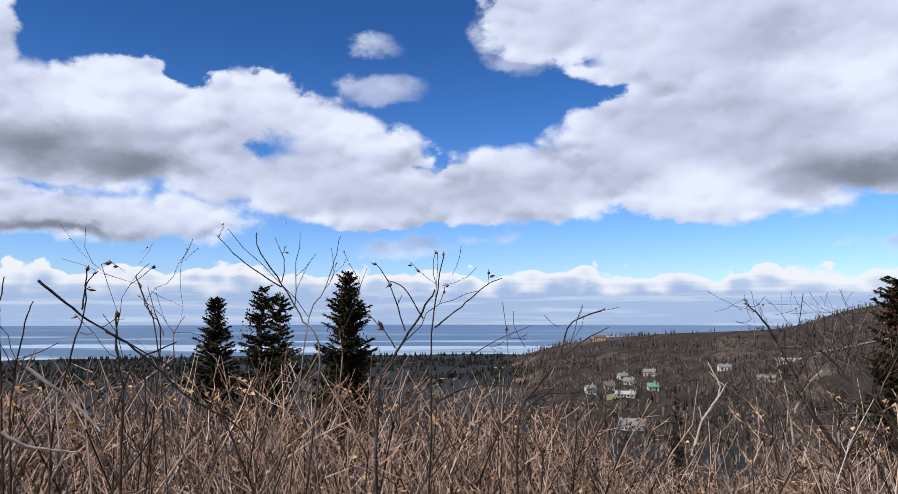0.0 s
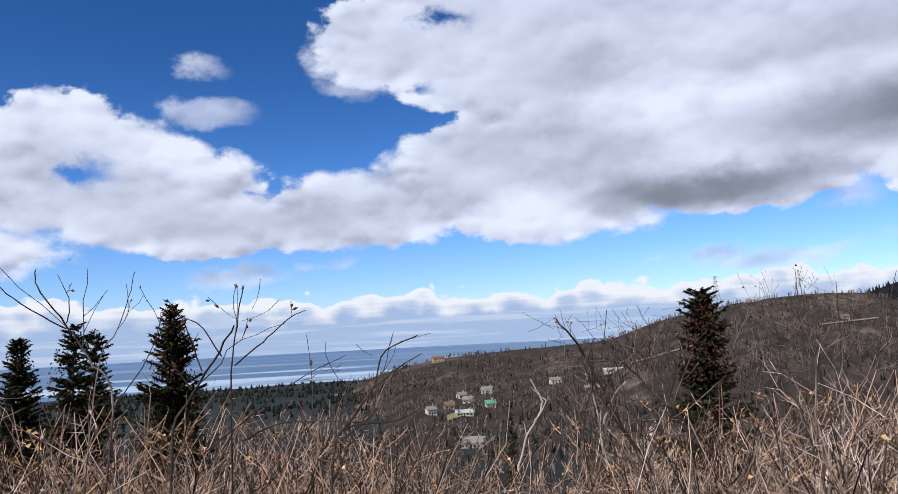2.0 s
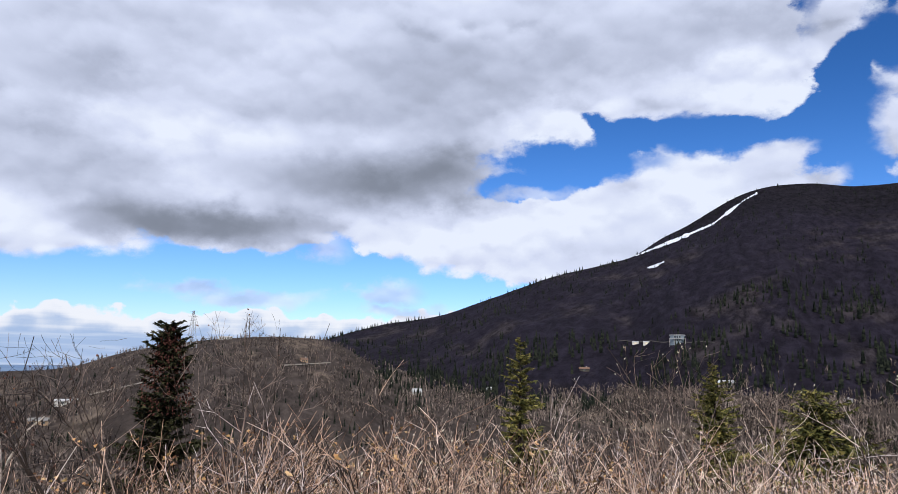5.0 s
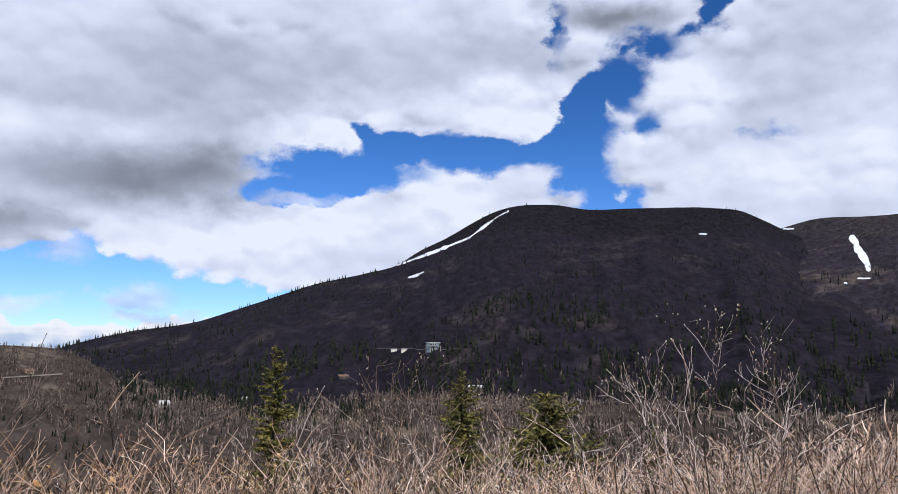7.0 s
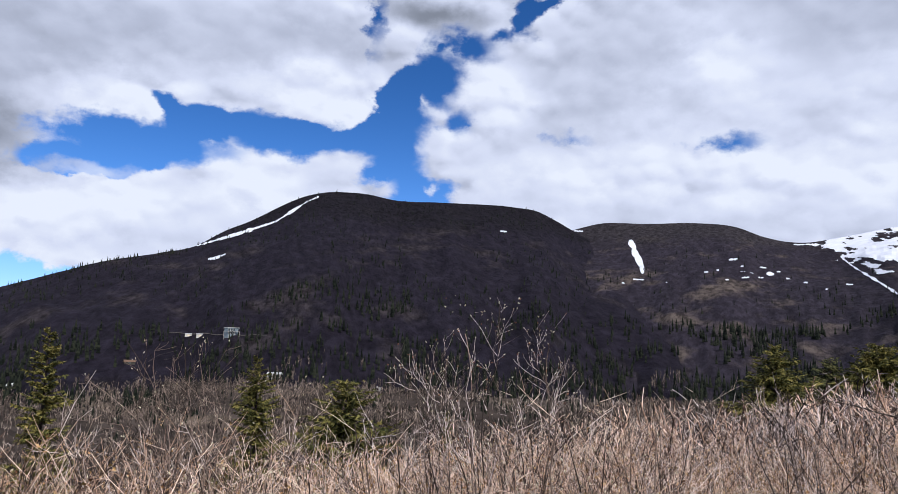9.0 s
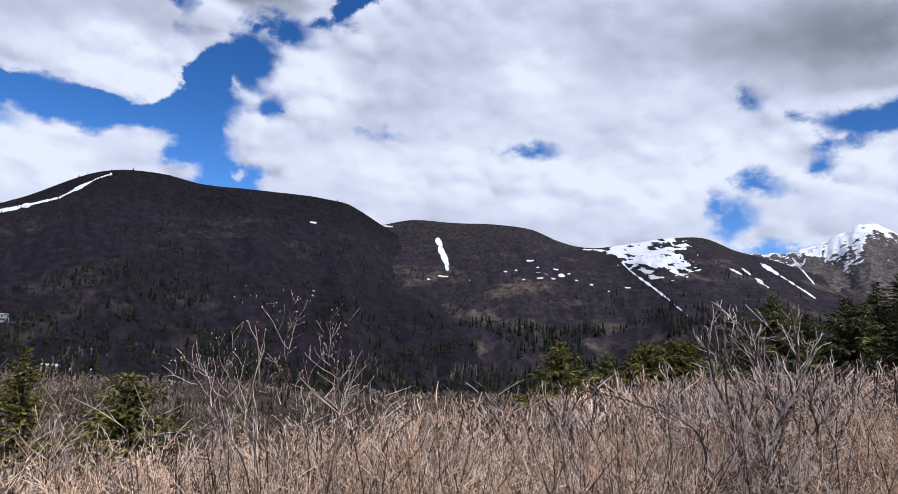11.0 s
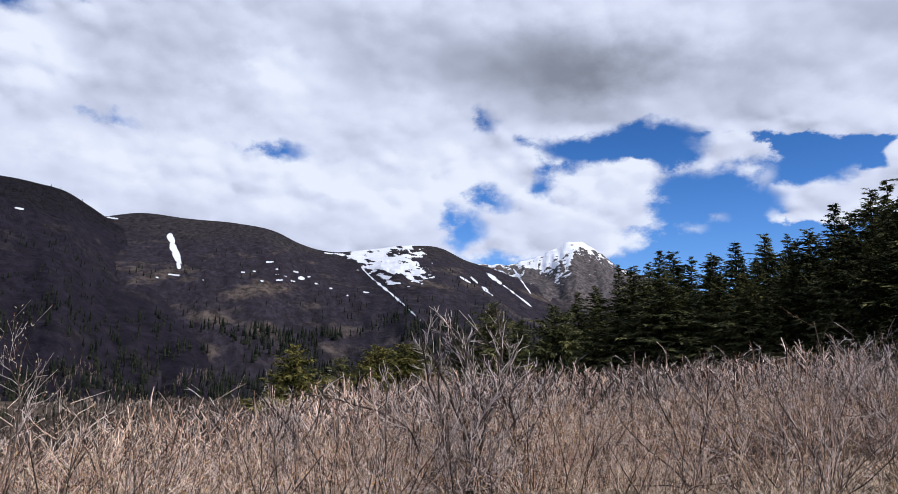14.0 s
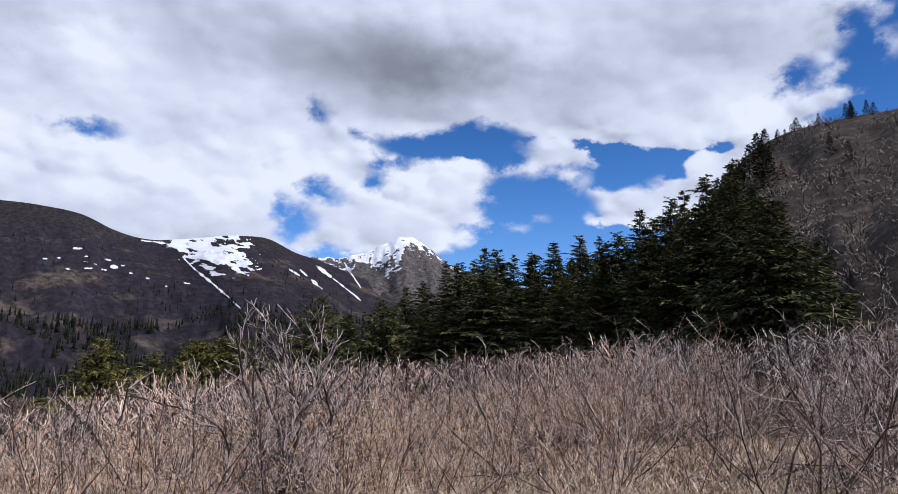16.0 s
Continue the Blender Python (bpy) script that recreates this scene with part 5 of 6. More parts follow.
def valley_woods(name, seed, r0, r1, a0, a1, count, proto, tall, wide, mat, label, clump):
    g = np.random.default_rng(seed)
    a, r = g.uniform(a0, a1, count * 3), np.sqrt(g.uniform(r0**2, r1**2, count * 3))
    p = polar(a, r)
    keep = fbm(p[:, 0] / 50, p[:, 1] / 50, 3, seed) > clump
    p = p[keep][:count]
    h = tall * g.uniform(0.55, 1.2, len(p))
    z = ground_z(p[:, 0], p[:, 1])
    spread_of(name, proto, np.stack([p[:, 0], p[:, 1], z - 0.3, g.uniform(0, 6.28, len(p)), h * wide, h], -1), mat, label, "trees")


woods("valley_woods", house_hill, 324, 46, 108, 0.0, 0.95, 2600, bare_tree_proto(15), 6.0, 1.3, VALLEY_WOOD, "pale grey leafless woods on the valley floor", -0.15)
valley_woods("valley_woods", 321, 120, 560, -20, 125, 3600, bare_tree_proto(11), 6.5, 1.1, VALLEY_WOOD, "leafless grey woods on the valley floor", -0.1)
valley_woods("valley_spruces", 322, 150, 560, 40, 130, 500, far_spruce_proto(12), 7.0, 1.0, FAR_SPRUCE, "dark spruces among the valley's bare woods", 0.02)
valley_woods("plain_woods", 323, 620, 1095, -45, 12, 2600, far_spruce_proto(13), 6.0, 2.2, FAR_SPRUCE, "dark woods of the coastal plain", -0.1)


# ---- shrubs that stand out ----
h = Hero("slim dark alder sapling hung with brown catkins", BARK_DARK, 400, 2, 2, catkins=0.45)
h.stem(0.0042, True, (-0.06, 2.48, 1.32), (-0.06, 2.51, 1.63), (-0.04, 2.51, 1.80), (-0.02, 2.50, 1.91))
h.stem(0.0063, True, (-0.24, 2.47, 1.40), (-0.18, 2.50, 1.57), (-0.09, 2.51, 1.72), (-0.05, 2.51, 1.79))
h.stem(0.0028, False, (-0.18, 2.50, 1.59), (-0.22, 2.50, 1.65), (-0.27, 2.49, 1.70))
h.stem(0.0028, False, (-0.15, 2.50, 1.65), (-0.20, 2.50, 1.80), (-0.25, 2.49, 1.88))
h.stem(0.0028, False, (-0.09, 2.51, 1.69), (-0.15, 2.50, 1.79), (-0.21, 2.50, 1.82))
h.stem(0.0028, False, (-0.05, 2.51, 1.66), (0.04, 2.51, 1.73), (0.12, 2.51, 1.80), (0.18, 2.51, 1.83))
h.stem(0.0035, False, (-0.03, 2.49, 1.42), (0.06, 2.50, 1.46), (0.16, 2.50, 1.47), (0.41, 2.47, 1.45))
h.done()
h = Hero("leaning bare sapling of grey-brown twigs", BARK_DARK, 409, 5, 3)
h.stem(0.0063, True, (0.29, 3.16, 1.23), (0.37, 3.18, 1.39), (0.47, 3.18, 1.52), (0.52, 3.18, 1.66), (0.67, 3.15, 1.73))
h.stem(0.0035, False, (0.47, 3.18, 1.52), (0.60, 3.16, 1.61), (0.68, 3.15, 1.65))
h.stem(0.0035, False, (0.33, 3.17, 1.31), (0.48, 3.17, 1.42), (0.60, 3.16, 1.51))
h.stem(0.0028, False, (-0.22, 3.17, 1.30), (-0.03, 3.20, 1.44), (0.16, 3.21, 1.57), (0.36, 3.20, 1.66))
h.done()
h = Hero("tall bare willow with long forked shoots", BARK_OLD, 415, 3, 2, buds=0.2)
h.stem(0.0056, True, (-0.55, 3.15, 1.50), (-0.63, 3.14, 1.69), (-0.71, 3.12, 1.83), (-0.80, 3.09, 1.97), (-0.81, 3.08, 2.05))
h.stem(0.0035, False, (-0.71, 3.12, 1.82), (-0.87, 3.07, 1.93), (-0.96, 3.03, 2.03))
h.stem(0.0028, False, (-0.71, 3.12, 1.84), (-0.70, 3.11, 1.93), (-0.74, 3.10, 2.03))
h.stem(0.0035, True, (-0.61, 3.14, 1.62), (-0.54, 3.16, 1.80), (-0.50, 3.16, 1.92), (-0.47, 3.15, 2.04))
h.stem(0.0042, True, (-1.17, 2.97, 1.59), (-1.22, 2.95, 1.75), (-1.25, 2.93, 1.86))
h.stem(0.0028, False, (-1.15, 2.98, 1.62), (-1.19, 2.96, 1.74), (-1.21, 2.95, 1.82))
h.stem(0.0035, True, (-1.11, 2.99, 1.56), (-1.11, 2.99, 1.63), (-1.08, 3.01, 1.70))
h.done()
h = Hero("dark bent branch lying through the brush", BARK_DARK, 424, 2, 1)
h.stem(0.0035, False, (-0.88, 1.90, 1.66), (-0.80, 1.93, 1.60), (-0.69, 1.96, 1.49), (-0.57, 2.00, 1.41), (-0.52, 2.00, 1.35))
h.stem(0.0042, True, (-0.83, 1.90, 1.42), (-0.85, 1.91, 1.58), (-0.86, 1.90, 1.70))
h.stem(0.0035, False, (-0.85, 1.89, 1.45), (-0.81, 1.92, 1.58), (-0.72, 1.96, 1.63))
h.done()
h = Hero("bleached dead branches lying across the brush", BARK_PALE, 429, 1, 1)
h.stem(0.0056, False, (-1.09, 1.91, 1.57), (-1.02, 1.94, 1.51), (-0.97, 1.96, 1.46), (-0.92, 1.97, 1.40))
h.stem(0.0056, False, (-1.12, 1.87, 1.41), (-1.06, 1.90, 1.37), (-0.96, 1.95, 1.35))
h.stem(0.0028, False, (-1.00, 1.93, 1.35), (-1.02, 1.94, 1.48), (-1.01, 1.95, 1.54))
h.done()
h = Hero("thin dark shoots with swollen buds above the brush", BARK_DARK, 434, 3, 1, catkins=0.25)
h.stem(0.0042, True, (-1.11, 2.09, 1.30), (-1.10, 2.12, 1.52), (-1.07, 2.15, 1.69), (-1.06, 2.15, 1.84))
h.stem(0.0042, False, (-1.17, 2.09, 1.80), (-1.09, 2.14, 1.72), (-1.00, 2.18, 1.65), (-0.84, 2.24, 1.55))
h.stem(0.0028, False, (-1.07, 2.15, 1.72), (-1.06, 2.15, 1.79), (-1.04, 2.16, 1.83))
h.stem(0.0035, True, (-1.20, 2.05, 1.37), (-1.21, 2.07, 1.53), (-1.19, 2.08, 1.69), (-1.18, 2.09, 1.74))
h.stem(0.0035, True, (-1.24, 2.05, 1.59), (-1.25, 2.05, 1.72), (-1.24, 2.05, 1.81))
h.stem(0.0035, True, (-0.90, 2.21, 1.48), (-0.98, 2.19, 1.58), (-0.98, 2.19, 1.71))
h.stem(0.0028, True, (-0.87, 2.23, 1.58), (-0.90, 2.22, 1.71), (-0.94, 2.21, 1.81))
h.done()
h = Hero("bleached forked dead branch standing in brush", BARK_PALE, 443, 2, 1)
h.stem(0.0126, False, (2.31, 7.17, 0.37), (2.43, 7.19, 0.68), (2.60, 7.17, 0.96), (2.57, 7.19, 1.11), (2.51, 7.22, 1.25))
h.stem(0.0070, False, (2.43, 7.19, 0.68), (2.42, 7.21, 0.77), (2.41, 7.22, 0.83))
h.stem(0.0077, False, (2.51, 7.18, 0.82), (2.64, 7.16, 1.01), (2.59, 7.18, 1.07))
h.done()
h = Hero("leaning clump of slender dark bare stems", BARK_DARK, 448, 14, 5, twigs=BARK_STEM, catkins=0.06)
h.stem(0.0091, True, (2.24, 4.19, 0.81), (2.12, 4.29, 1.09), (2.01, 4.38, 1.40), (1.89, 4.44, 1.66), (1.79, 4.48, 1.79))
h.stem(0.0070, True, (2.20, 4.21, 0.84), (2.06, 4.34, 1.19), (1.96, 4.41, 1.45))
h.stem(0.0070, False, (2.22, 4.21, 0.90), (2.08, 4.32, 1.16), (1.99, 4.39, 1.35))
h.stem(0.0049, True, (1.89, 4.39, 1.05), (2.03, 4.38, 1.48), (2.09, 4.35, 1.83))
h.stem(0.0077, True, (2.54, 4.02, 0.83), (2.38, 4.18, 1.20), (2.22, 4.28, 1.42), (2.09, 4.35, 1.57))
h.stem(0.0077, True, (2.60, 3.98, 0.80), (2.47, 4.10, 1.03), (2.34, 4.21, 1.35), (2.29, 4.25, 1.53))
h.stem(0.0063, True, (2.38, 4.10, 0.79), (2.23, 4.23, 1.06), (2.15, 4.31, 1.32), (2.10, 4.35, 1.63))
h.stem(0.0056, True, (2.45, 4.06, 0.79), (2.43, 4.14, 1.16), (2.31, 4.24, 1.52), (2.24, 4.28, 1.73))
h.done()
h = Hero("pale forked stem inside a dark shrub", BARK_PALE, 458, 2, 1)
h.stem(0.0084, False, (2.05, 4.45, 1.11), (2.12, 4.43, 1.27), (2.21, 4.40, 1.38))
h.stem(0.0070, False, (2.03, 4.42, 0.94), (2.02, 4.47, 1.25), (1.98, 4.51, 1.44))
h.done()
h = Hero("dense rounded alder of grey-brown twigs", BARK_DARK, 462, 9, 6, twigs=BARK_STEM, catkins=0.06)
h.stem(0.0060, True, (4.02, 5.14, 0.66), (4.11, 5.16, 1.17), (4.12, 5.17, 1.74), (4.11, 5.17, 2.10))
h.stem(0.0060, True, (3.88, 5.25, 0.70), (3.97, 5.27, 1.45), (3.94, 5.31, 1.83))
h.stem(0.0055, True, (4.17, 5.04, 0.69), (4.31, 5.02, 1.32), (4.34, 5.00, 1.99))
h.stem(0.0055, True, (4.31, 4.93, 0.69), (4.49, 4.87, 1.32), (4.65, 4.73, 2.04))
h.stem(0.0060, True, (4.20, 5.00, 0.65), (4.18, 5.13, 1.46), (4.13, 5.16, 2.07))
h.stem(0.0050, True, (3.77, 5.32, 0.71), (3.74, 5.41, 1.19), (3.64, 5.49, 1.65))
h.stem(0.0050, True, (4.45, 4.80, 0.64), (4.61, 4.75, 1.19), (4.76, 4.64, 1.67))
h.done()
h = Hero("pale upright willow with forked twig tips", BARK_STEM, 471, 9, 5, twigs=BARK_STEM, buds=0.15)
h.stem(0.0060, True, (5.74, 2.24, 0.79), (5.78, 2.27, 1.16), (5.75, 2.40, 1.52), (5.65, 2.60, 1.87))
h.stem(0.0055, True, (5.75, 2.23, 0.83), (5.83, 2.13, 1.17), (5.83, 2.19, 1.52), (5.83, 2.22, 1.82))
h.stem(0.0050, True, (5.75, 2.28, 0.97), (5.67, 2.52, 1.32), (5.55, 2.80, 1.57))
h.stem(0.0044, True, (5.90, 1.93, 1.14), (5.96, 1.84, 1.49), (5.97, 1.81, 1.60))
h.stem(0.0044, True, (5.87, 2.02, 1.07), (5.88, 2.07, 1.48), (5.86, 2.13, 1.82))
h.stem(0.0039, False, (5.70, 2.49, 1.40), (5.72, 2.47, 1.63), (5.71, 2.47, 1.84))
h.stem(0.0044, True, (5.99, 1.57, 0.88), (6.05, 1.49, 1.25), (6.08, 1.45, 1.49))
h.done()
h = Hero("tall shrub with pale buds and curled leaves", BARK_STEM, 480, 12, 4, twigs=BARK_GREY, buds=0.5, catkins=0.2, leaves=160)
h.stem(0.0100, True, (6.84, 0.05, 0.70), (6.90, 0.07, 1.17), (6.92, 0.08, 1.63), (6.92, 0.13, 2.00))
h.stem(0.0090, True, (6.87, 0.06, 0.94), (6.89, 0.35, 1.41), (6.86, 0.58, 1.71))
h.stem(0.0070, True, (6.92, -0.03, 1.31), (6.94, -0.15, 1.72), (6.92, -0.17, 2.28))
h.stem(0.0090, True, (6.86, -0.56, 0.69), (6.93, -0.61, 1.29), (6.94, -0.58, 1.64), (6.94, -0.61, 1.93))
h.stem(0.0070, True, (6.93, -0.67, 1.31), (6.94, -0.52, 1.69), (6.94, -0.46, 1.88))
h.stem(0.0080, True, (6.85, 0.13, 0.82), (6.86, 0.53, 1.44), (6.86, 0.62, 1.61))
h.stem(0.0070, True, (6.86, -0.39, 0.72), (6.92, -0.31, 1.21), (6.93, -0.10, 1.63))
h.stem(0.0070, True, (6.83, 0.25, 0.74), (6.87, 0.33, 1.13), (6.90, 0.29, 1.81))
h.done()
h = Hero("large old alder with thick dark stems and pale tips", BARK_OLD, 490, 26, 6, twigs=BARK_GREY)
h.stem(0.0330, True, (7.88, -5.20, 0.37), (7.90, -5.27, 0.74), (8.05, -5.12, 1.38), (8.23, -4.78, 2.17))
h.stem(0.0281, True, (7.87, -5.23, 0.43), (7.82, -5.45, 1.06), (7.95, -5.29, 1.71), (8.08, -5.04, 2.31))
h.stem(0.0264, True, (7.86, -5.33, 0.74), (7.76, -5.57, 1.39), (7.73, -5.62, 2.05), (7.76, -5.54, 2.49))
h.stem(0.0248, True, (7.95, -5.09, 0.37), (8.07, -5.03, 1.05), (8.19, -4.88, 1.60), (8.23, -4.78, 2.10))
h.stem(0.0231, True, (7.91, -5.28, 0.86), (7.80, -5.51, 1.32), (7.62, -5.79, 2.05))
h.stem(0.0248, True, (7.71, -5.47, 0.37), (7.62, -5.73, 1.00), (7.67, -5.71, 1.46), (7.45, -6.02, 1.85))
h.stem(0.0231, True, (7.97, -5.13, 0.61), (8.13, -4.98, 1.31), (8.11, -4.98, 2.31))
h.stem(0.0198, True, (8.16, -4.69, 0.30), (8.22, -4.74, 0.86), (8.41, -4.42, 1.21), (8.77, -3.55, 1.43))
h.stem(0.0198, True, (8.31, -4.41, 0.37), (8.40, -4.42, 1.05), (8.41, -4.44, 1.60))
h.stem(0.0215, True, (7.52, -5.74, 0.31), (7.54, -5.83, 0.87), (7.45, -6.01, 1.33), (7.44, -6.04, 1.66))
h.stem(0.0215, True, (7.86, -5.29, 0.56), (7.89, -5.37, 1.22), (7.96, -5.28, 1.89), (7.99, -5.21, 2.23))
h.stem(0.0198, True, (7.77, -5.39, 0.44), (7.70, -5.62, 0.95), (7.53, -5.91, 1.36), (7.37, -6.13, 1.77))
h.done()
h = Hero("wide grey willow bush with arching stems", BARK_STEM, 504, 18, 5, twigs=BARK_GREY)
h.stem(0.0350, True, (9.89, -16.85, -0.77), (9.86, -17.01, 0.42), (10.25, -16.83, 1.78), (10.56, -16.61, 2.69))
h.stem(0.0350, True, (9.78, -16.92, -0.76), (9.57, -17.21, 0.97), (9.64, -17.18, 2.34))
h.stem(0.0350, True, (9.72, -16.95, -0.76), (9.11, -17.47, 0.98), (8.82, -17.62, 2.48))
h.stem(0.0300, True, (9.89, -16.85, -0.77), (10.37, -16.72, 0.68), (11.06, -16.31, 1.77))
h.stem(0.0350, True, (9.66, -16.99, -0.75), (8.66, -17.67, 0.60), (8.02, -18.00, 2.35))
h.stem(0.0300, True, (10.00, -16.79, -0.77), (10.03, -16.95, 0.96), (10.10, -16.91, 2.48))
h.stem(0.0300, True, (9.55, -17.05, -0.75), (8.32, -17.80, 0.22), (7.12, -18.38, 2.34))
h.done()


# ---- snow left on the slopes ----
def drape(hills, cells, label):
    """A snow patch laid on the first hill that each of its cells meets; cells are (azimuth, elevation) squares of one size."""
    step, spots = cells
    verts, faces, at = [], [], {}

    def corner(i, j):
        if (i, j) not in at:
            hits = [p for p in (hill.seen(i * step, j * step) for hill in hills) if p is not None]
            if hits:
                p = min(hits, key=lambda q: q.length)
                at[i, j] = len(verts)
                verts.append((p.x, p.y, p.z + 1.2))
            else:
                at[i, j] = None
        return at[i, j]

    for i, j in spots:
        q = [corner(i, j), corner(i + 1, j), corner(i + 1, j + 1), corner(i, j + 1)]
        if None not in q:
            ps = [Vector(verts[k]) for k in q]
            if max((ps[0] - p).length for p in ps) < 90:
                faces.append(q)
    if faces:
        part("snow_patch", mesh_of("snow_patch", verts, faces, SNOW, True), SNOW, hills[-1].ob, label)


def streak_cells(points, width, ragged, seed, step=0.03):
    """Cells along a bent line of the given width in degrees, with ragged edges."""
    spots = set()
    n = 400
    pts = np.array(points)
    ts = np.linspace(0, len(pts) - 1.001, n)
    k = ts.astype(int)
    line = pts[k] + (pts[k + 1] - pts[k]) * (ts - k)[:, None]
    for u, (a, e) in zip(np.linspace(0, 1, n), line):
        a, e = a + 0.5 * width * 4 * float(fbm(np.array(u * 6.0 + seed), np.array(0.5), 3, seed)), e + 0.25 * width * 4 * float(fbm(np.array(u * 5.0), np.array(3.5 + seed), 3, seed))
        wd = width * (0.75 + 0.4 * math.sin(math.pi * u)) * (1 + ragged * 2.6 * float(fbm(np.array(a * 2.3 + seed), np.array(e * 2.3), 3, seed)))
        if wd < step * 0.4:
            continue
        m = int(wd / step)
        for i in range(-m, m + 1):
            for j in range(-m, m + 1):
                if i * i + j * j <= m * m + 0.5:
                    spots.add((round(a / step) + i, round(e / step) + j))
    return step, spots


def field_cells(a, e, ra, re, level, seed, step=0.032, lean=0.0):
    """Cells of a broken snow field inside an ellipse; level sets how much is bare."""
    spots = []
    for i in range(int((a - 1.7 * ra) / step), int((a + 1.7 * ra) / step)):
        for j in range(int((e - 1.4 * re) / step), int((e + 1.4 * re) / step)):
            x, y = (i * step - a - lean * (j * step - e)) / ra, (j * step - e) / re
            if x * x + y * y + 4.5 * float(fbm(np.array(i * step * 1.6 + j * step * 1.1), np.array(j * step * 4.2), 5, seed)) + level < 1:
                spots.append((i, j))
    return step, spots


RIGHT_SIDE = (peak, shoulder)
GULLIES = (shoulder, peak)
drape((mountain,), streak_cells(((65.85, 8.15), (68.87, 9.3), (71.5, 10.35), (73.7, 11.95), (74.6, 12.4)), 0.085, 1.1, 1), "long thin snow streak along a mountain ridge")
drape((mountain,), streak_cells(((66.7, 7.2), (67.3, 7.35), (67.9, 7.65)), 0.06, 0.8, 2), "short snow streak on dark heath")
drape((shoulder,), streak_cells(((99.1, 9.2), (99.35, 8.4), (99.7, 7.5), (99.95, 6.95)), 0.2, 0.6, 3), "broad white snow chute on dark slope")
drape((shoulder,), streak_cells(((99.15, 6.38), (99.95, 6.34)), 0.06, 0.8, 4), "small snow remnant below a chute")
drape((shoulder,), streak_cells(((94.75, 10.15), (95.4, 10.1)), 0.05, 0.5, 5), "small snow remnant in a saddle")
drape((mountain,), streak_cells(((96.2, 9.1), (96.6, 8.9)), 0.05, 0.5, 6), "small snow remnant near a saddle")
drape((mountain,), streak_cells(((89.0, 10.15), (89.5, 10.1)), 0.05, 0.5, 7), "small snow remnant on heath")
g = np.random.default_rng(8)
for a, e, wd in ((106.3, 7.7, 0.13), (106.9, 7.2, 0.07), (108.3, 7.05, 0.10), (108.8, 6.6, 0.14), (107.1, 6.4, 0.11), (104.4, 6.87, 0.06), (105.8, 6.28, 0.06),
                 (109.9, 6.2, 0.07), (112.4, 5.4, 0.09), (98.4, 6.1, 0.05), (101.5, 6.14, 0.06), (113.7, 5.7, 0.11), (106.9, 6.84, 0.07), (108.1, 6.35, 0.07),
                 (111.0, 5.9, 0.06), (107.5, 6.7, 0.06), (109.3, 6.75, 0.06), (105.2, 7.0, 0.05), (112.0, 6.4, 0.06)):
    drape((shoulder,), streak_cells(((a - wd * 1.9, e + g.uniform(-0.04, 0.06)), (a + wd * 1.9, e + g.uniform(-0.06, 0.03))), wd * 0.42, 1.8, int(a * 10)), "scattered remnant of old snow on the slope")
drape(RIGHT_SIDE, field_cells(115.4, 8.25, 2.5, 1.45, 0.1, 31, lean=-0.6), "broken snow field under a rounded summit")
drape(RIGHT_SIDE, streak_cells(((113.3, 7.6), (114.1, 6.8), (115.3, 5.9), (116.6, 4.85), (118.0, 3.6)), 0.04, 2.0, 32), "narrow snow gully running down the slope")
drape(GULLIES, streak_cells(((120.8, 7.2), (121.8, 6.6)), 0.045, 1.8, 33), "narrow snow streak on the slope")
drape(GULLIES, streak_cells(((121.9, 7.0), (123.6, 5.6)), 0.055, 2.0, 34), "narrow snow streak on the slope")
drape(GULLIES, streak_cells(((123.0, 7.45), (124.2, 6.6), (126.6, 4.8)), 0.075, 2.0, 35), "snow gully below the rock peak")
drape(GULLIES, streak_cells(((125.2, 7.7), (126.6, 5.7)), 0.055, 2.0, 36), "snow gully below the rock peak")
drape(RIGHT_SIDE, streak_cells(((110.4, 8.6), (112.4, 8.5), (113.4, 8.65)), 0.08, 1.2, 37), "thin snow along a saddle's rim")


# ---- houses ----
def gable_roof(bm, w_, d_, h_, rise, over, thick=0.25):
    """A pitched roof with overhang along x, as a closed slab."""
    for s in (-1, 1):
        y0, z0 = s * (d_ / 2 + over), h_ - over * rise / (d_ / 2)
        ring_ = [(y0, z0), (0.0, h_ + rise), (0.0, h_ + rise + thick), (y0, z0 + thick)]
        a = [bm.verts.new((-w_ / 2 - over, y, z)) for y, z in ring_]
        b = [bm.verts.new((w_ / 2 + over, y, z)) for y, z in ring_]
        for k in range(4):
            bm.faces.new((a[k], a[(k + 1) % 4], b[(k + 1) % 4], b[k]))
        bm.faces.new(a)
        bm.faces.new(b[::-1])
    return bm


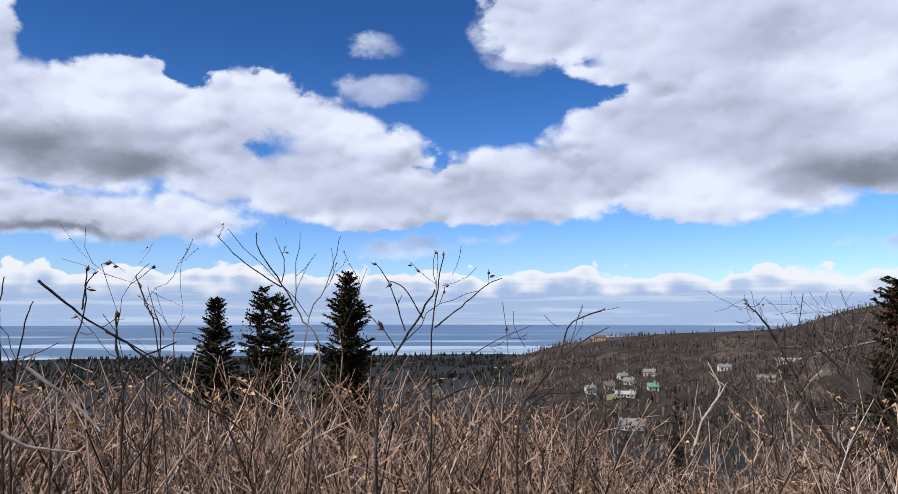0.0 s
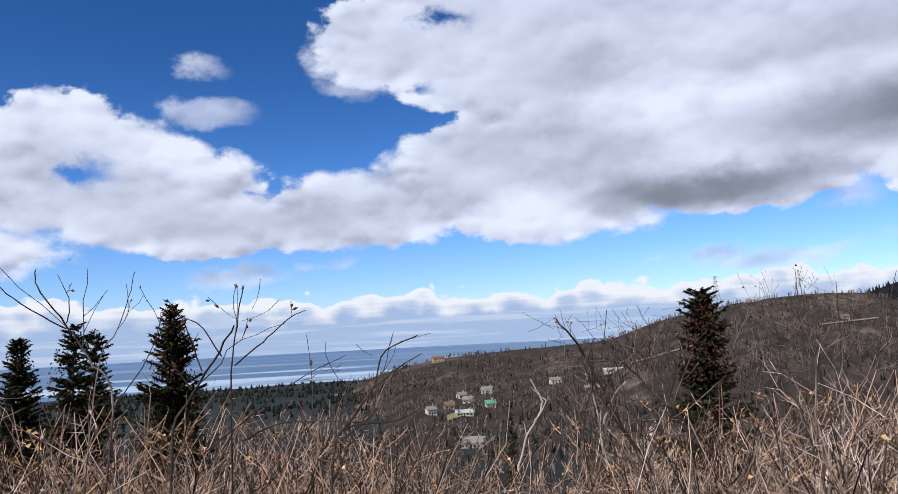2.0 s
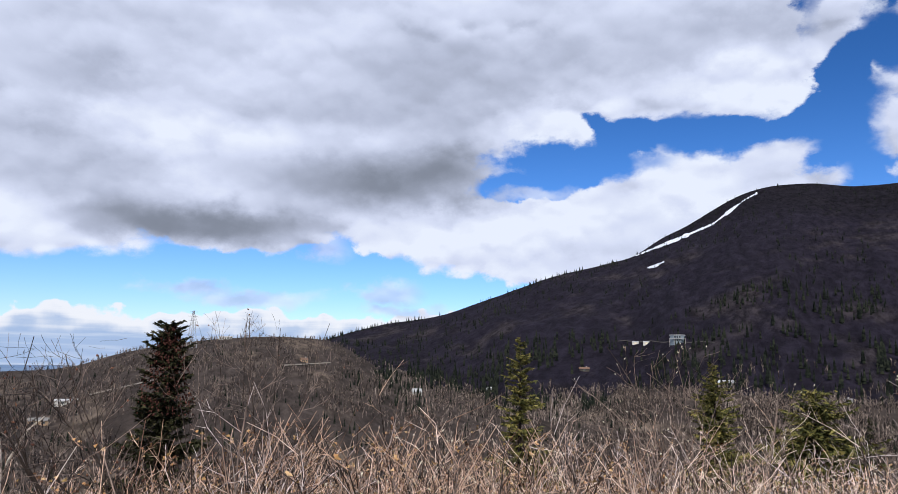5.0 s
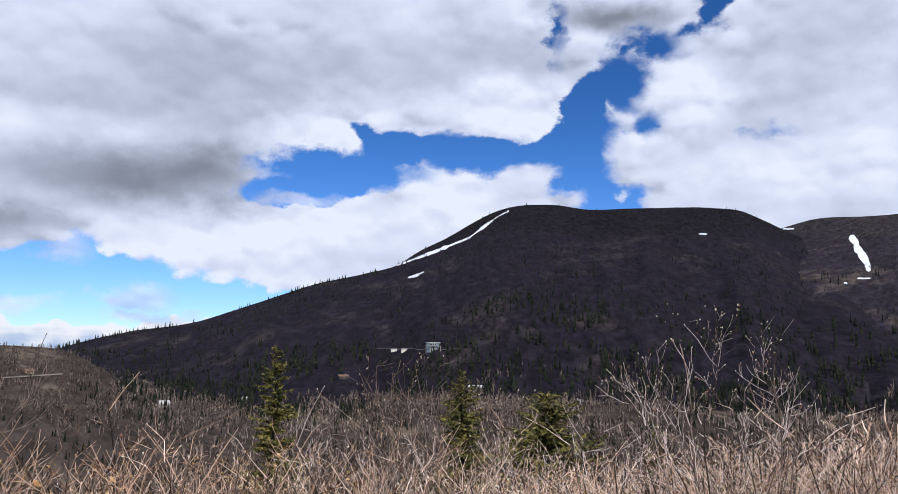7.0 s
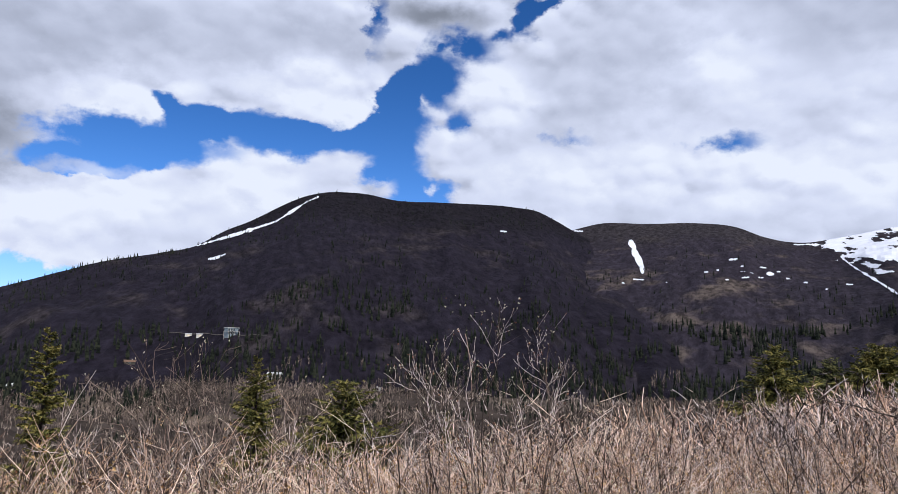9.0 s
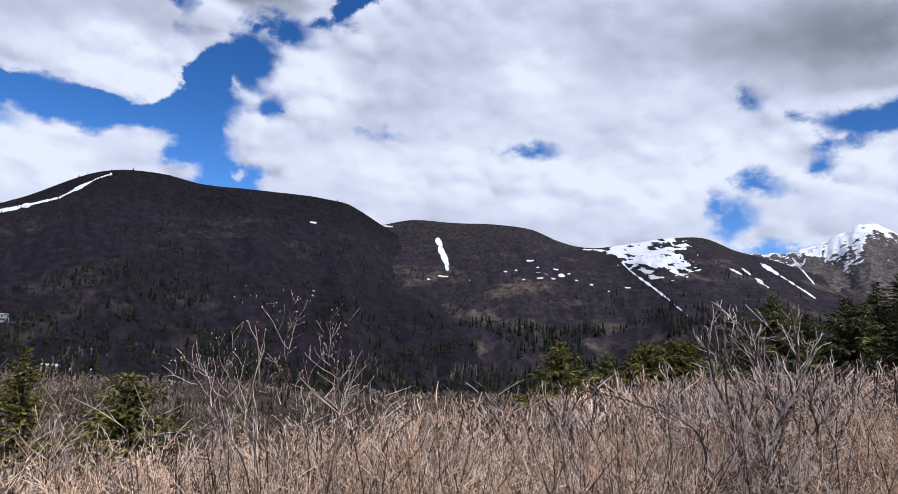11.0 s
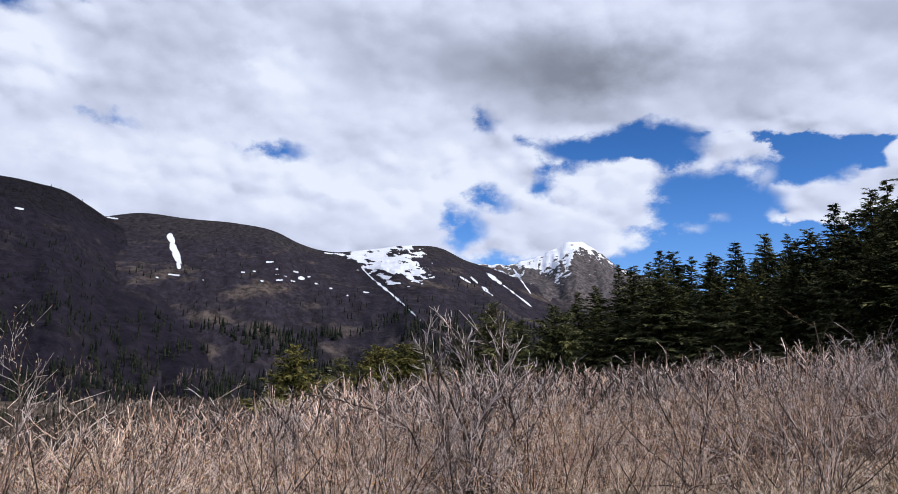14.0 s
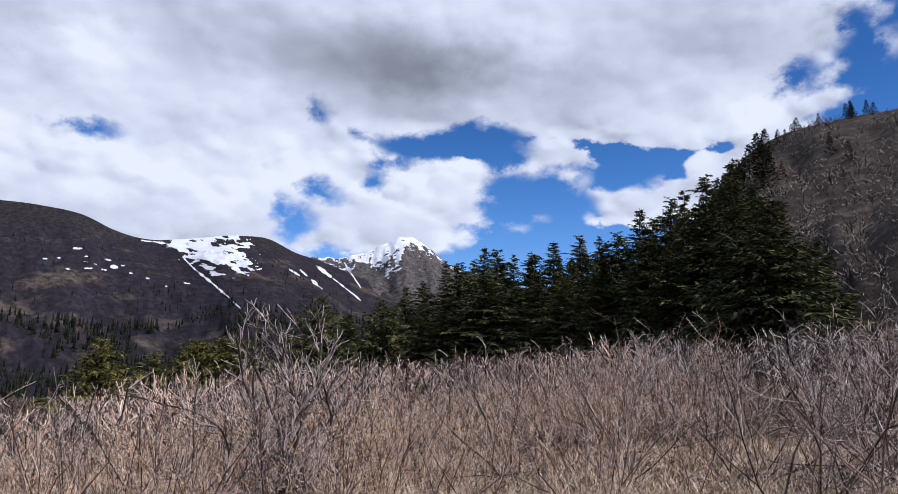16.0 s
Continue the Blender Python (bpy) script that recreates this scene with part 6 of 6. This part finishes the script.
def house(hill, a, e, w_, d_, h_, rise, wall, roof, label, turn=0.0, windows=3, deck=False):
    """A small house on a hillside: walls on a plinth, pitched roof, windows with frames, a door and a chimney."""
    p = hill.seen(a, e)
    if p is None:
        return
    top = tagged(new("house"), label, "house", "hillside houses")
    # the long side faces downhill to the bench
    top.location, top.rotation_euler = p - Vector((0, 0, 0.6)), (0, 0, -radians(a) + radians(turn))
    bm = box(bmesh.new(), -w_ / 2, w_ / 2, -d_ / 2, d_ / 2, -2.5, h_)
    for s in (-1, 1):
        tri = [bm.verts.new((s * w_ / 2, y, z)) for y, z in ((-d_ / 2, h_), (d_ / 2, h_), (0, h_ + rise))]
        bm.faces.new(tri)
    part("wall", bm, wall, top)
    part("roof", gable_roof(bmesh.new(), w_, d_, h_, rise, 0.6), roof, top)
    part("chimney", box(bmesh.new(), w_ * 0.22, w_ * 0.22 + 0.8, 0.4, 1.2, h_, h_ + rise + 1.1, 0.04), GREY_PAINT, top)
    for k in range(windows):
        x = (k + 0.5) / windows * w_ * 0.86 - w_ * 0.43
        if k == windows // 2 and windows > 2:
            part("door", box(bmesh.new(), x - 0.5, x + 0.5, -d_ / 2 - 0.08, -d_ / 2 + 0.05, 0.3, 2.4, 0.02), DARK_PAINT, top)
            continue
        for z in ((1.0, h_ - 1.9) if h_ > 5 else (1.0,)):
            frame_ = part("window", box(bmesh.new(), x - 0.85, x + 0.85, -d_ / 2 - 0.08, -d_ / 2 + 0.05, z, z + 1.4, 0.03), WHITE_PAINT, top)
            part("pane", box(bmesh.new(), x - 0.74, x + 0.74, -d_ / 2 - 0.1, -d_ / 2 - 0.07, z + 0.1, z + 1.3), GLASS, frame_)
    if deck:
        part("deck", box(bmesh.new(), -w_ / 2 - 1, w_ / 2 + 1, -d_ / 2 - 2.6, -d_ / 2 - 0.05, -0.25, 0.1, 0.03), GREY_PAINT, top)
        for k in range(4):
            x = -w_ / 2 + k * w_ / 3
            part("post", box(bmesh.new(), x - 0.12, x + 0.12, -d_ / 2 - 2.5, -d_ / 2 - 2.26, -3.0, -0.25), GREY_PAINT, top)


WHITE_PAINT = paint("white_siding", (0.42, 0.415, 0.39))
CREAM_PAINT = paint("cream_siding", (0.60, 0.53, 0.42))
GREY_PAINT = paint("grey_siding", (0.32, 0.31, 0.30))
TAN_PAINT = paint("tan_siding", (0.36, 0.25, 0.16))
RED_PAINT = paint("red_siding", (0.30, 0.07, 0.05))
BLUE_PAINT = paint("blue_grey_siding", (0.16, 0.20, 0.235))
DARK_PAINT = paint("dark_door", (0.05, 0.045, 0.04))
GREEN_ROOF = paint("green_metal_roof", (0.09, 0.24, 0.17), 0.5)
GREY_ROOF = paint("grey_shingle_roof", (0.17, 0.165, 0.16), 0.8)
PALE_ROOF = paint("pale_metal_roof", (0.34, 0.35, 0.36), 0.5)
BROWN_ROOF = paint("brown_shingle_roof", (0.14, 0.09, 0.065), 0.85)

house(house_hill, 11.45, -1.95, 15, 9, 5.5, 2.5, TAN_PAINT, BROWN_ROOF, "tan house with brown roof on the ridge", 12)
house(house_hill, 20.5, -1.15, 18, 9, 4.5, 2.5, WHITE_PAINT, RED_PAINT, "white house with reddish roof on the ridge", -8)
house(house_hill, 24.7, -3.3, 18, 8, 3.2, 1.2, WHITE_PAINT, PALE_ROOF, "long low white house among bare woods", 5, 5)
house(house_hill, 15.26, -5.5, 7, 6, 3.4, 2.0, WHITE_PAINT, GREEN_ROOF, "white house with a bright green metal roof", 10)
house(house_hill, 13.3, -6.05, 12, 7, 2.8, 1.6, WHITE_PAINT, PALE_ROOF, "wide white house beside a pale lawn", -6, 5)
house(house_hill, 10.7, -5.85, 6.5, 6, 4.2, 1.8, WHITE_PAINT, GREY_ROOF, "two-storey white house among bare woods", 20)
house(house_hill, 15.1, -4.45, 9, 7, 3.6, 2.0, GREY_PAINT, GREY_ROOF, "grey house among bare woods", -15)
house(house_hill, 13.1, -4.75, 7, 6, 3.4, 2.0, CREAM_PAINT, GREY_ROOF, "cream house among bare woods", 25)
house(house_hill, 13.6, -5.1, 7, 6, 3.2, 2.0, WHITE_PAINT, GREY_ROOF, "small white house among bare woods", -20)
house(house_hill, 12.1, -5.5, 7, 6, 3.4, 2.2, GREY_PAINT, BROWN_ROOF, "grey house with brown roof among bare woods", 8)
house(house_hill, 13.8, -8.4, 13, 8, 3.4, 2.8, WHITE_PAINT, GREY_ROOF, "white house with a wide grey shingle roof", -18, 5)
house(house_hill, 20.3, -3.95, 9, 7, 3.4, 2.0, CREAM_PAINT, GREY_ROOF, "cream house among bare woods", 15)
house(house_hill, 5.56, -5.3, 9, 7, 3.6, 2.4, TAN_PAINT, BROWN_ROOF, "tan wooden house among bare woods", -10)
house(house_hill, 3.8, -4.3, 10, 7, 3.4, 2.0, GREY_PAINT, PALE_ROOF, "grey house near the hill's end", 10)
house(house_hill, 23.1, -4.6, 12, 7, 3.0, 1.6, TAN_PAINT, GREY_ROOF, "tan low house among bare woods", -5)
house(house_hill, 34.8, 1.35, 18, 8, 3.6, 1.2, WHITE_PAINT, PALE_ROOF, "long pale building on the hilltop", 0, 5)
house(house_hill, 40.6, -0.2, 7, 6, 3.0, 1.8, TAN_PAINT, BROWN_ROOF, "dark brown cabin on the slope", 10)
house(house_hill, 49.2, -2.55, 8, 6, 4.0, 2.4, WHITE_PAINT, PALE_ROOF, "small white house alone in the valley", 12)
house(mountain, 72.0, -1.35, 12, 8, 3.4, 1.8, GREY_PAINT, PALE_ROOF, "grey house at the mountain's foot", -12, 4)
house(mountain, 79.5, -2.4, 9, 6, 4.0, 1.6, WHITE_PAINT, GREY_ROOF, "white house at the mountain's foot", 10)
house(mountain, 78.4, -2.6, 6, 5, 3.0, 1.6, TAN_PAINT, GREY_ROOF, "tan shed at the mountain's foot", 0, 1)
house(mountain, 61.9, -0.5, 10, 7, 3.0, 1.6, DARK_PAINT, BROWN_ROOF, "dark brown cabin at the mountain's foot", 8, 1)
house(mountain, 54.9, -2.2, 8, 6, 3.2, 1.8, GREY_PAINT, PALE_ROOF, "grey cabin among valley woods", -8)


def big_house(a, e):
    """The flat-roofed house high on the mountain: a tall many-windowed front on posts, with a deck, and its driveway."""
    p = mountain.seen(a, e)
    top = tagged(new("house"), "blue-grey flat-roofed house with wide windows on the mountainside", "house", "hillside houses")
    top.location, top.rotation_euler = p, (0, 0, -radians(a))
    bm = bmesh.new()
    ring_ = [(-8, 6), (-8, -2), (-4, -6), (4, -6), (8, -2), (8, 6)]
    lo, hi = [bm.verts.new((x, y, -4)) for x, y in ring_], [bm.verts.new((x, y, 7.5)) for x, y in ring_]
    for k in range(6):
        bm.faces.new((lo[k], lo[(k + 1) % 6], hi[(k + 1) % 6], hi[k]))
    bm.faces.new(hi)
    bm.faces.new(lo[::-1])
    part("wall", bm, BLUE_PAINT, top)
    bm = bmesh.new()
    lo, hi = [bm.verts.new((x * 1.12, y * 1.12, 7.5)) for x, y in ring_], [bm.verts.new((x * 1.1, y * 1.1, 8.1)) for x, y in ring_]
    for k in range(6):
        bm.faces.new((lo[k], lo[(k + 1) % 6], hi[(k + 1) % 6], hi[k]))
    bm.faces.new(hi)
    bm.faces.new(lo[::-1])
    part("roof", bm, PALE_ROOF, top)
    for z in (0.6, 4.3):
        for k in range(3):
            x = -2.7 + 2.7 * k
            frame_ = part("window", box(bmesh.new(), x - 1.15, x + 1.15, -6.1, -5.95, z, z + 2.4, 0.03), WHITE_PAINT, top)
            part("pane", box(bmesh.new(), x - 1.0, x + 1.0, -6.14, -6.1, z + 0.12, z + 2.28), GLASS, frame_)
    part("deck", box(bmesh.new(), -9, 9, -8.6, -6.15, 3.5, 3.8, 0.03), GREY_PAINT, top)
    for x in (-8.6, -3, 3, 8.6):
        part("post", box(bmesh.new(), x - 0.15, x + 0.15, -8.5, -8.2, -6, 3.5), GREY_PAINT, top)
    for a2 in (65.7, 66.5):
        q = mountain.seen(a2, e - 0.18)
        shed = tagged(new("garage"), "low white garage beside the mountain driveway", "garage", "mountain garages")
        shed.location, shed.rotation_euler = q, (0, 0, -radians(a2))
        part("wall", box(bmesh.new(), -4, 4, -3, 3, -2, 2.4), WHITE_PAINT, shed)
        part("roof", gable_roof(bmesh.new(), 8, 6, 2.4, 0.9, 0.4), PALE_ROOF, shed)
        part("door", box(bmesh.new(), -1.6, 1.6, -3.1, -2.95, 0, 2.1, 0.02), CREAM_PAINT, shed)


big_house(68.72, 1.75)


def pylon(a, e, height):
    """A lattice power-line tower: four tapering legs, cross braces and three arms."""
    p = house_hill.seen(a, e)
    top = tagged(new("power_pylon"), "tall grey lattice power pylon on the hilltop", "pylon")
    top.location = p
    wide = lambda z: 4.2 * (1 - z / height) + 0.7
    for sx in (-1, 1):
        for sy in (-1, 1):
            part("leg", mesh_of("leg", *tubes([(np.array([(sx * wide(0), sy * wide(0), -2), (sx * wide(height), sy * wide(height), height)]), np.array((0.28, 0.18)))], 4), STEEL), STEEL, top)
    for k in range(7):
        z0, z1 = height * k / 7, height * (k + 1) / 7
        for s in (-1, 1):
            part("brace", mesh_of("brace", *tubes([(np.array([(-wide(z0), s * wide(z0), z0), (wide(z1), s * wide(z1), z1)]), np.array((0.13, 0.13)))], 4), STEEL), STEEL, top)
            part("brace", mesh_of("brace", *tubes([(np.array([(wide(z0), s * wide(z0), z0), (-wide(z1), s * wide(z1), z1)]), np.array((0.13, 0.13)))], 4), STEEL), STEEL, top)
    for z, w_ in ((0.72, 6.5), (0.84, 7.5), (0.96, 5.5)):
        part("arm", mesh_of("arm", *tubes([(np.array([(-w_, 0, height * z), (0, 0, height * z + 0.6), (w_, 0, height * z)]), np.array((0.12, 0.26, 0.12)))], 4), STEEL), STEEL, top)


STEEL = paint("galvanised_steel", (0.30, 0.31, 0.32), 0.5, 0.4)
pylon(32.45, 0.6, 48)


def track(hill, points, wide_, label, mat):
    """A road cut laid on a hillside as a thin slab, seen from the bench as a pale line."""
    vs = []
    for a, e in points:
        p = hill.seen(a, e)
        if p is not None:
            half = math.degrees(wide_ * 0.12 / p.length)
            q, r_ = hill.seen(a, e - half), hill.seen(a, e + half)
            if q is not None and r_ is not None:
                vs += [tuple(q + Vector((0, 0, 0.8))), tuple(r_ + Vector((0, 0, 0.8)))]
    fs = [(2 * k, 2 * k + 2, 2 * k + 3, 2 * k + 1) for k in range(len(vs) // 2 - 1)]
    if fs:
        tagged(new("road", mesh_of("road", vs, fs, mat)), label, "road", kind="structure")


GRAVEL = material("pale_gravel", ((0.09, 0.08, 0.07), (0.17, 0.15, 0.13), (0.27, 0.24, 0.21)), 0.08, 0.95, 0.3, fine=10.0, world_space=True)
ROAD_CUT = material("dim_gravel", ((0.03, 0.027, 0.026), (0.055, 0.05, 0.048), (0.10, 0.09, 0.085)), 0.08, 0.95, 0.3, fine=10.0, world_space=True)
LAWN = material("pale_lawn", ((0.10, 0.10, 0.05), (0.19, 0.19, 0.09), (0.28, 0.26, 0.14)), 0.08, 0.95, 0.3, fine=10.0, world_space=True)
track(mountain, [(64.4 + 0.3 * k, 1.72 + 0.05 * math.sin(k)) for k in range(24)], 4, "dim gravel driveway cut across the mountainside", ROAD_CUT)
track(house_hill, [(26.0 + 0.4 * k, -2.75 + 0.10 * k) for k in range(14)], 5, "pale gravel road across the wooded hill", GRAVEL)
track(house_hill, [(39.0 + 0.4 * k, -0.55 + 0.03 * k) for k in range(10)], 5, "pale gravel road near the hilltop", GRAVEL)
track(house_hill, [(11.9 + 0.2 * k, -6.25 + 0.05 * k) for k in range(12)], 16, "pale green lawn beside a white house", LAWN)
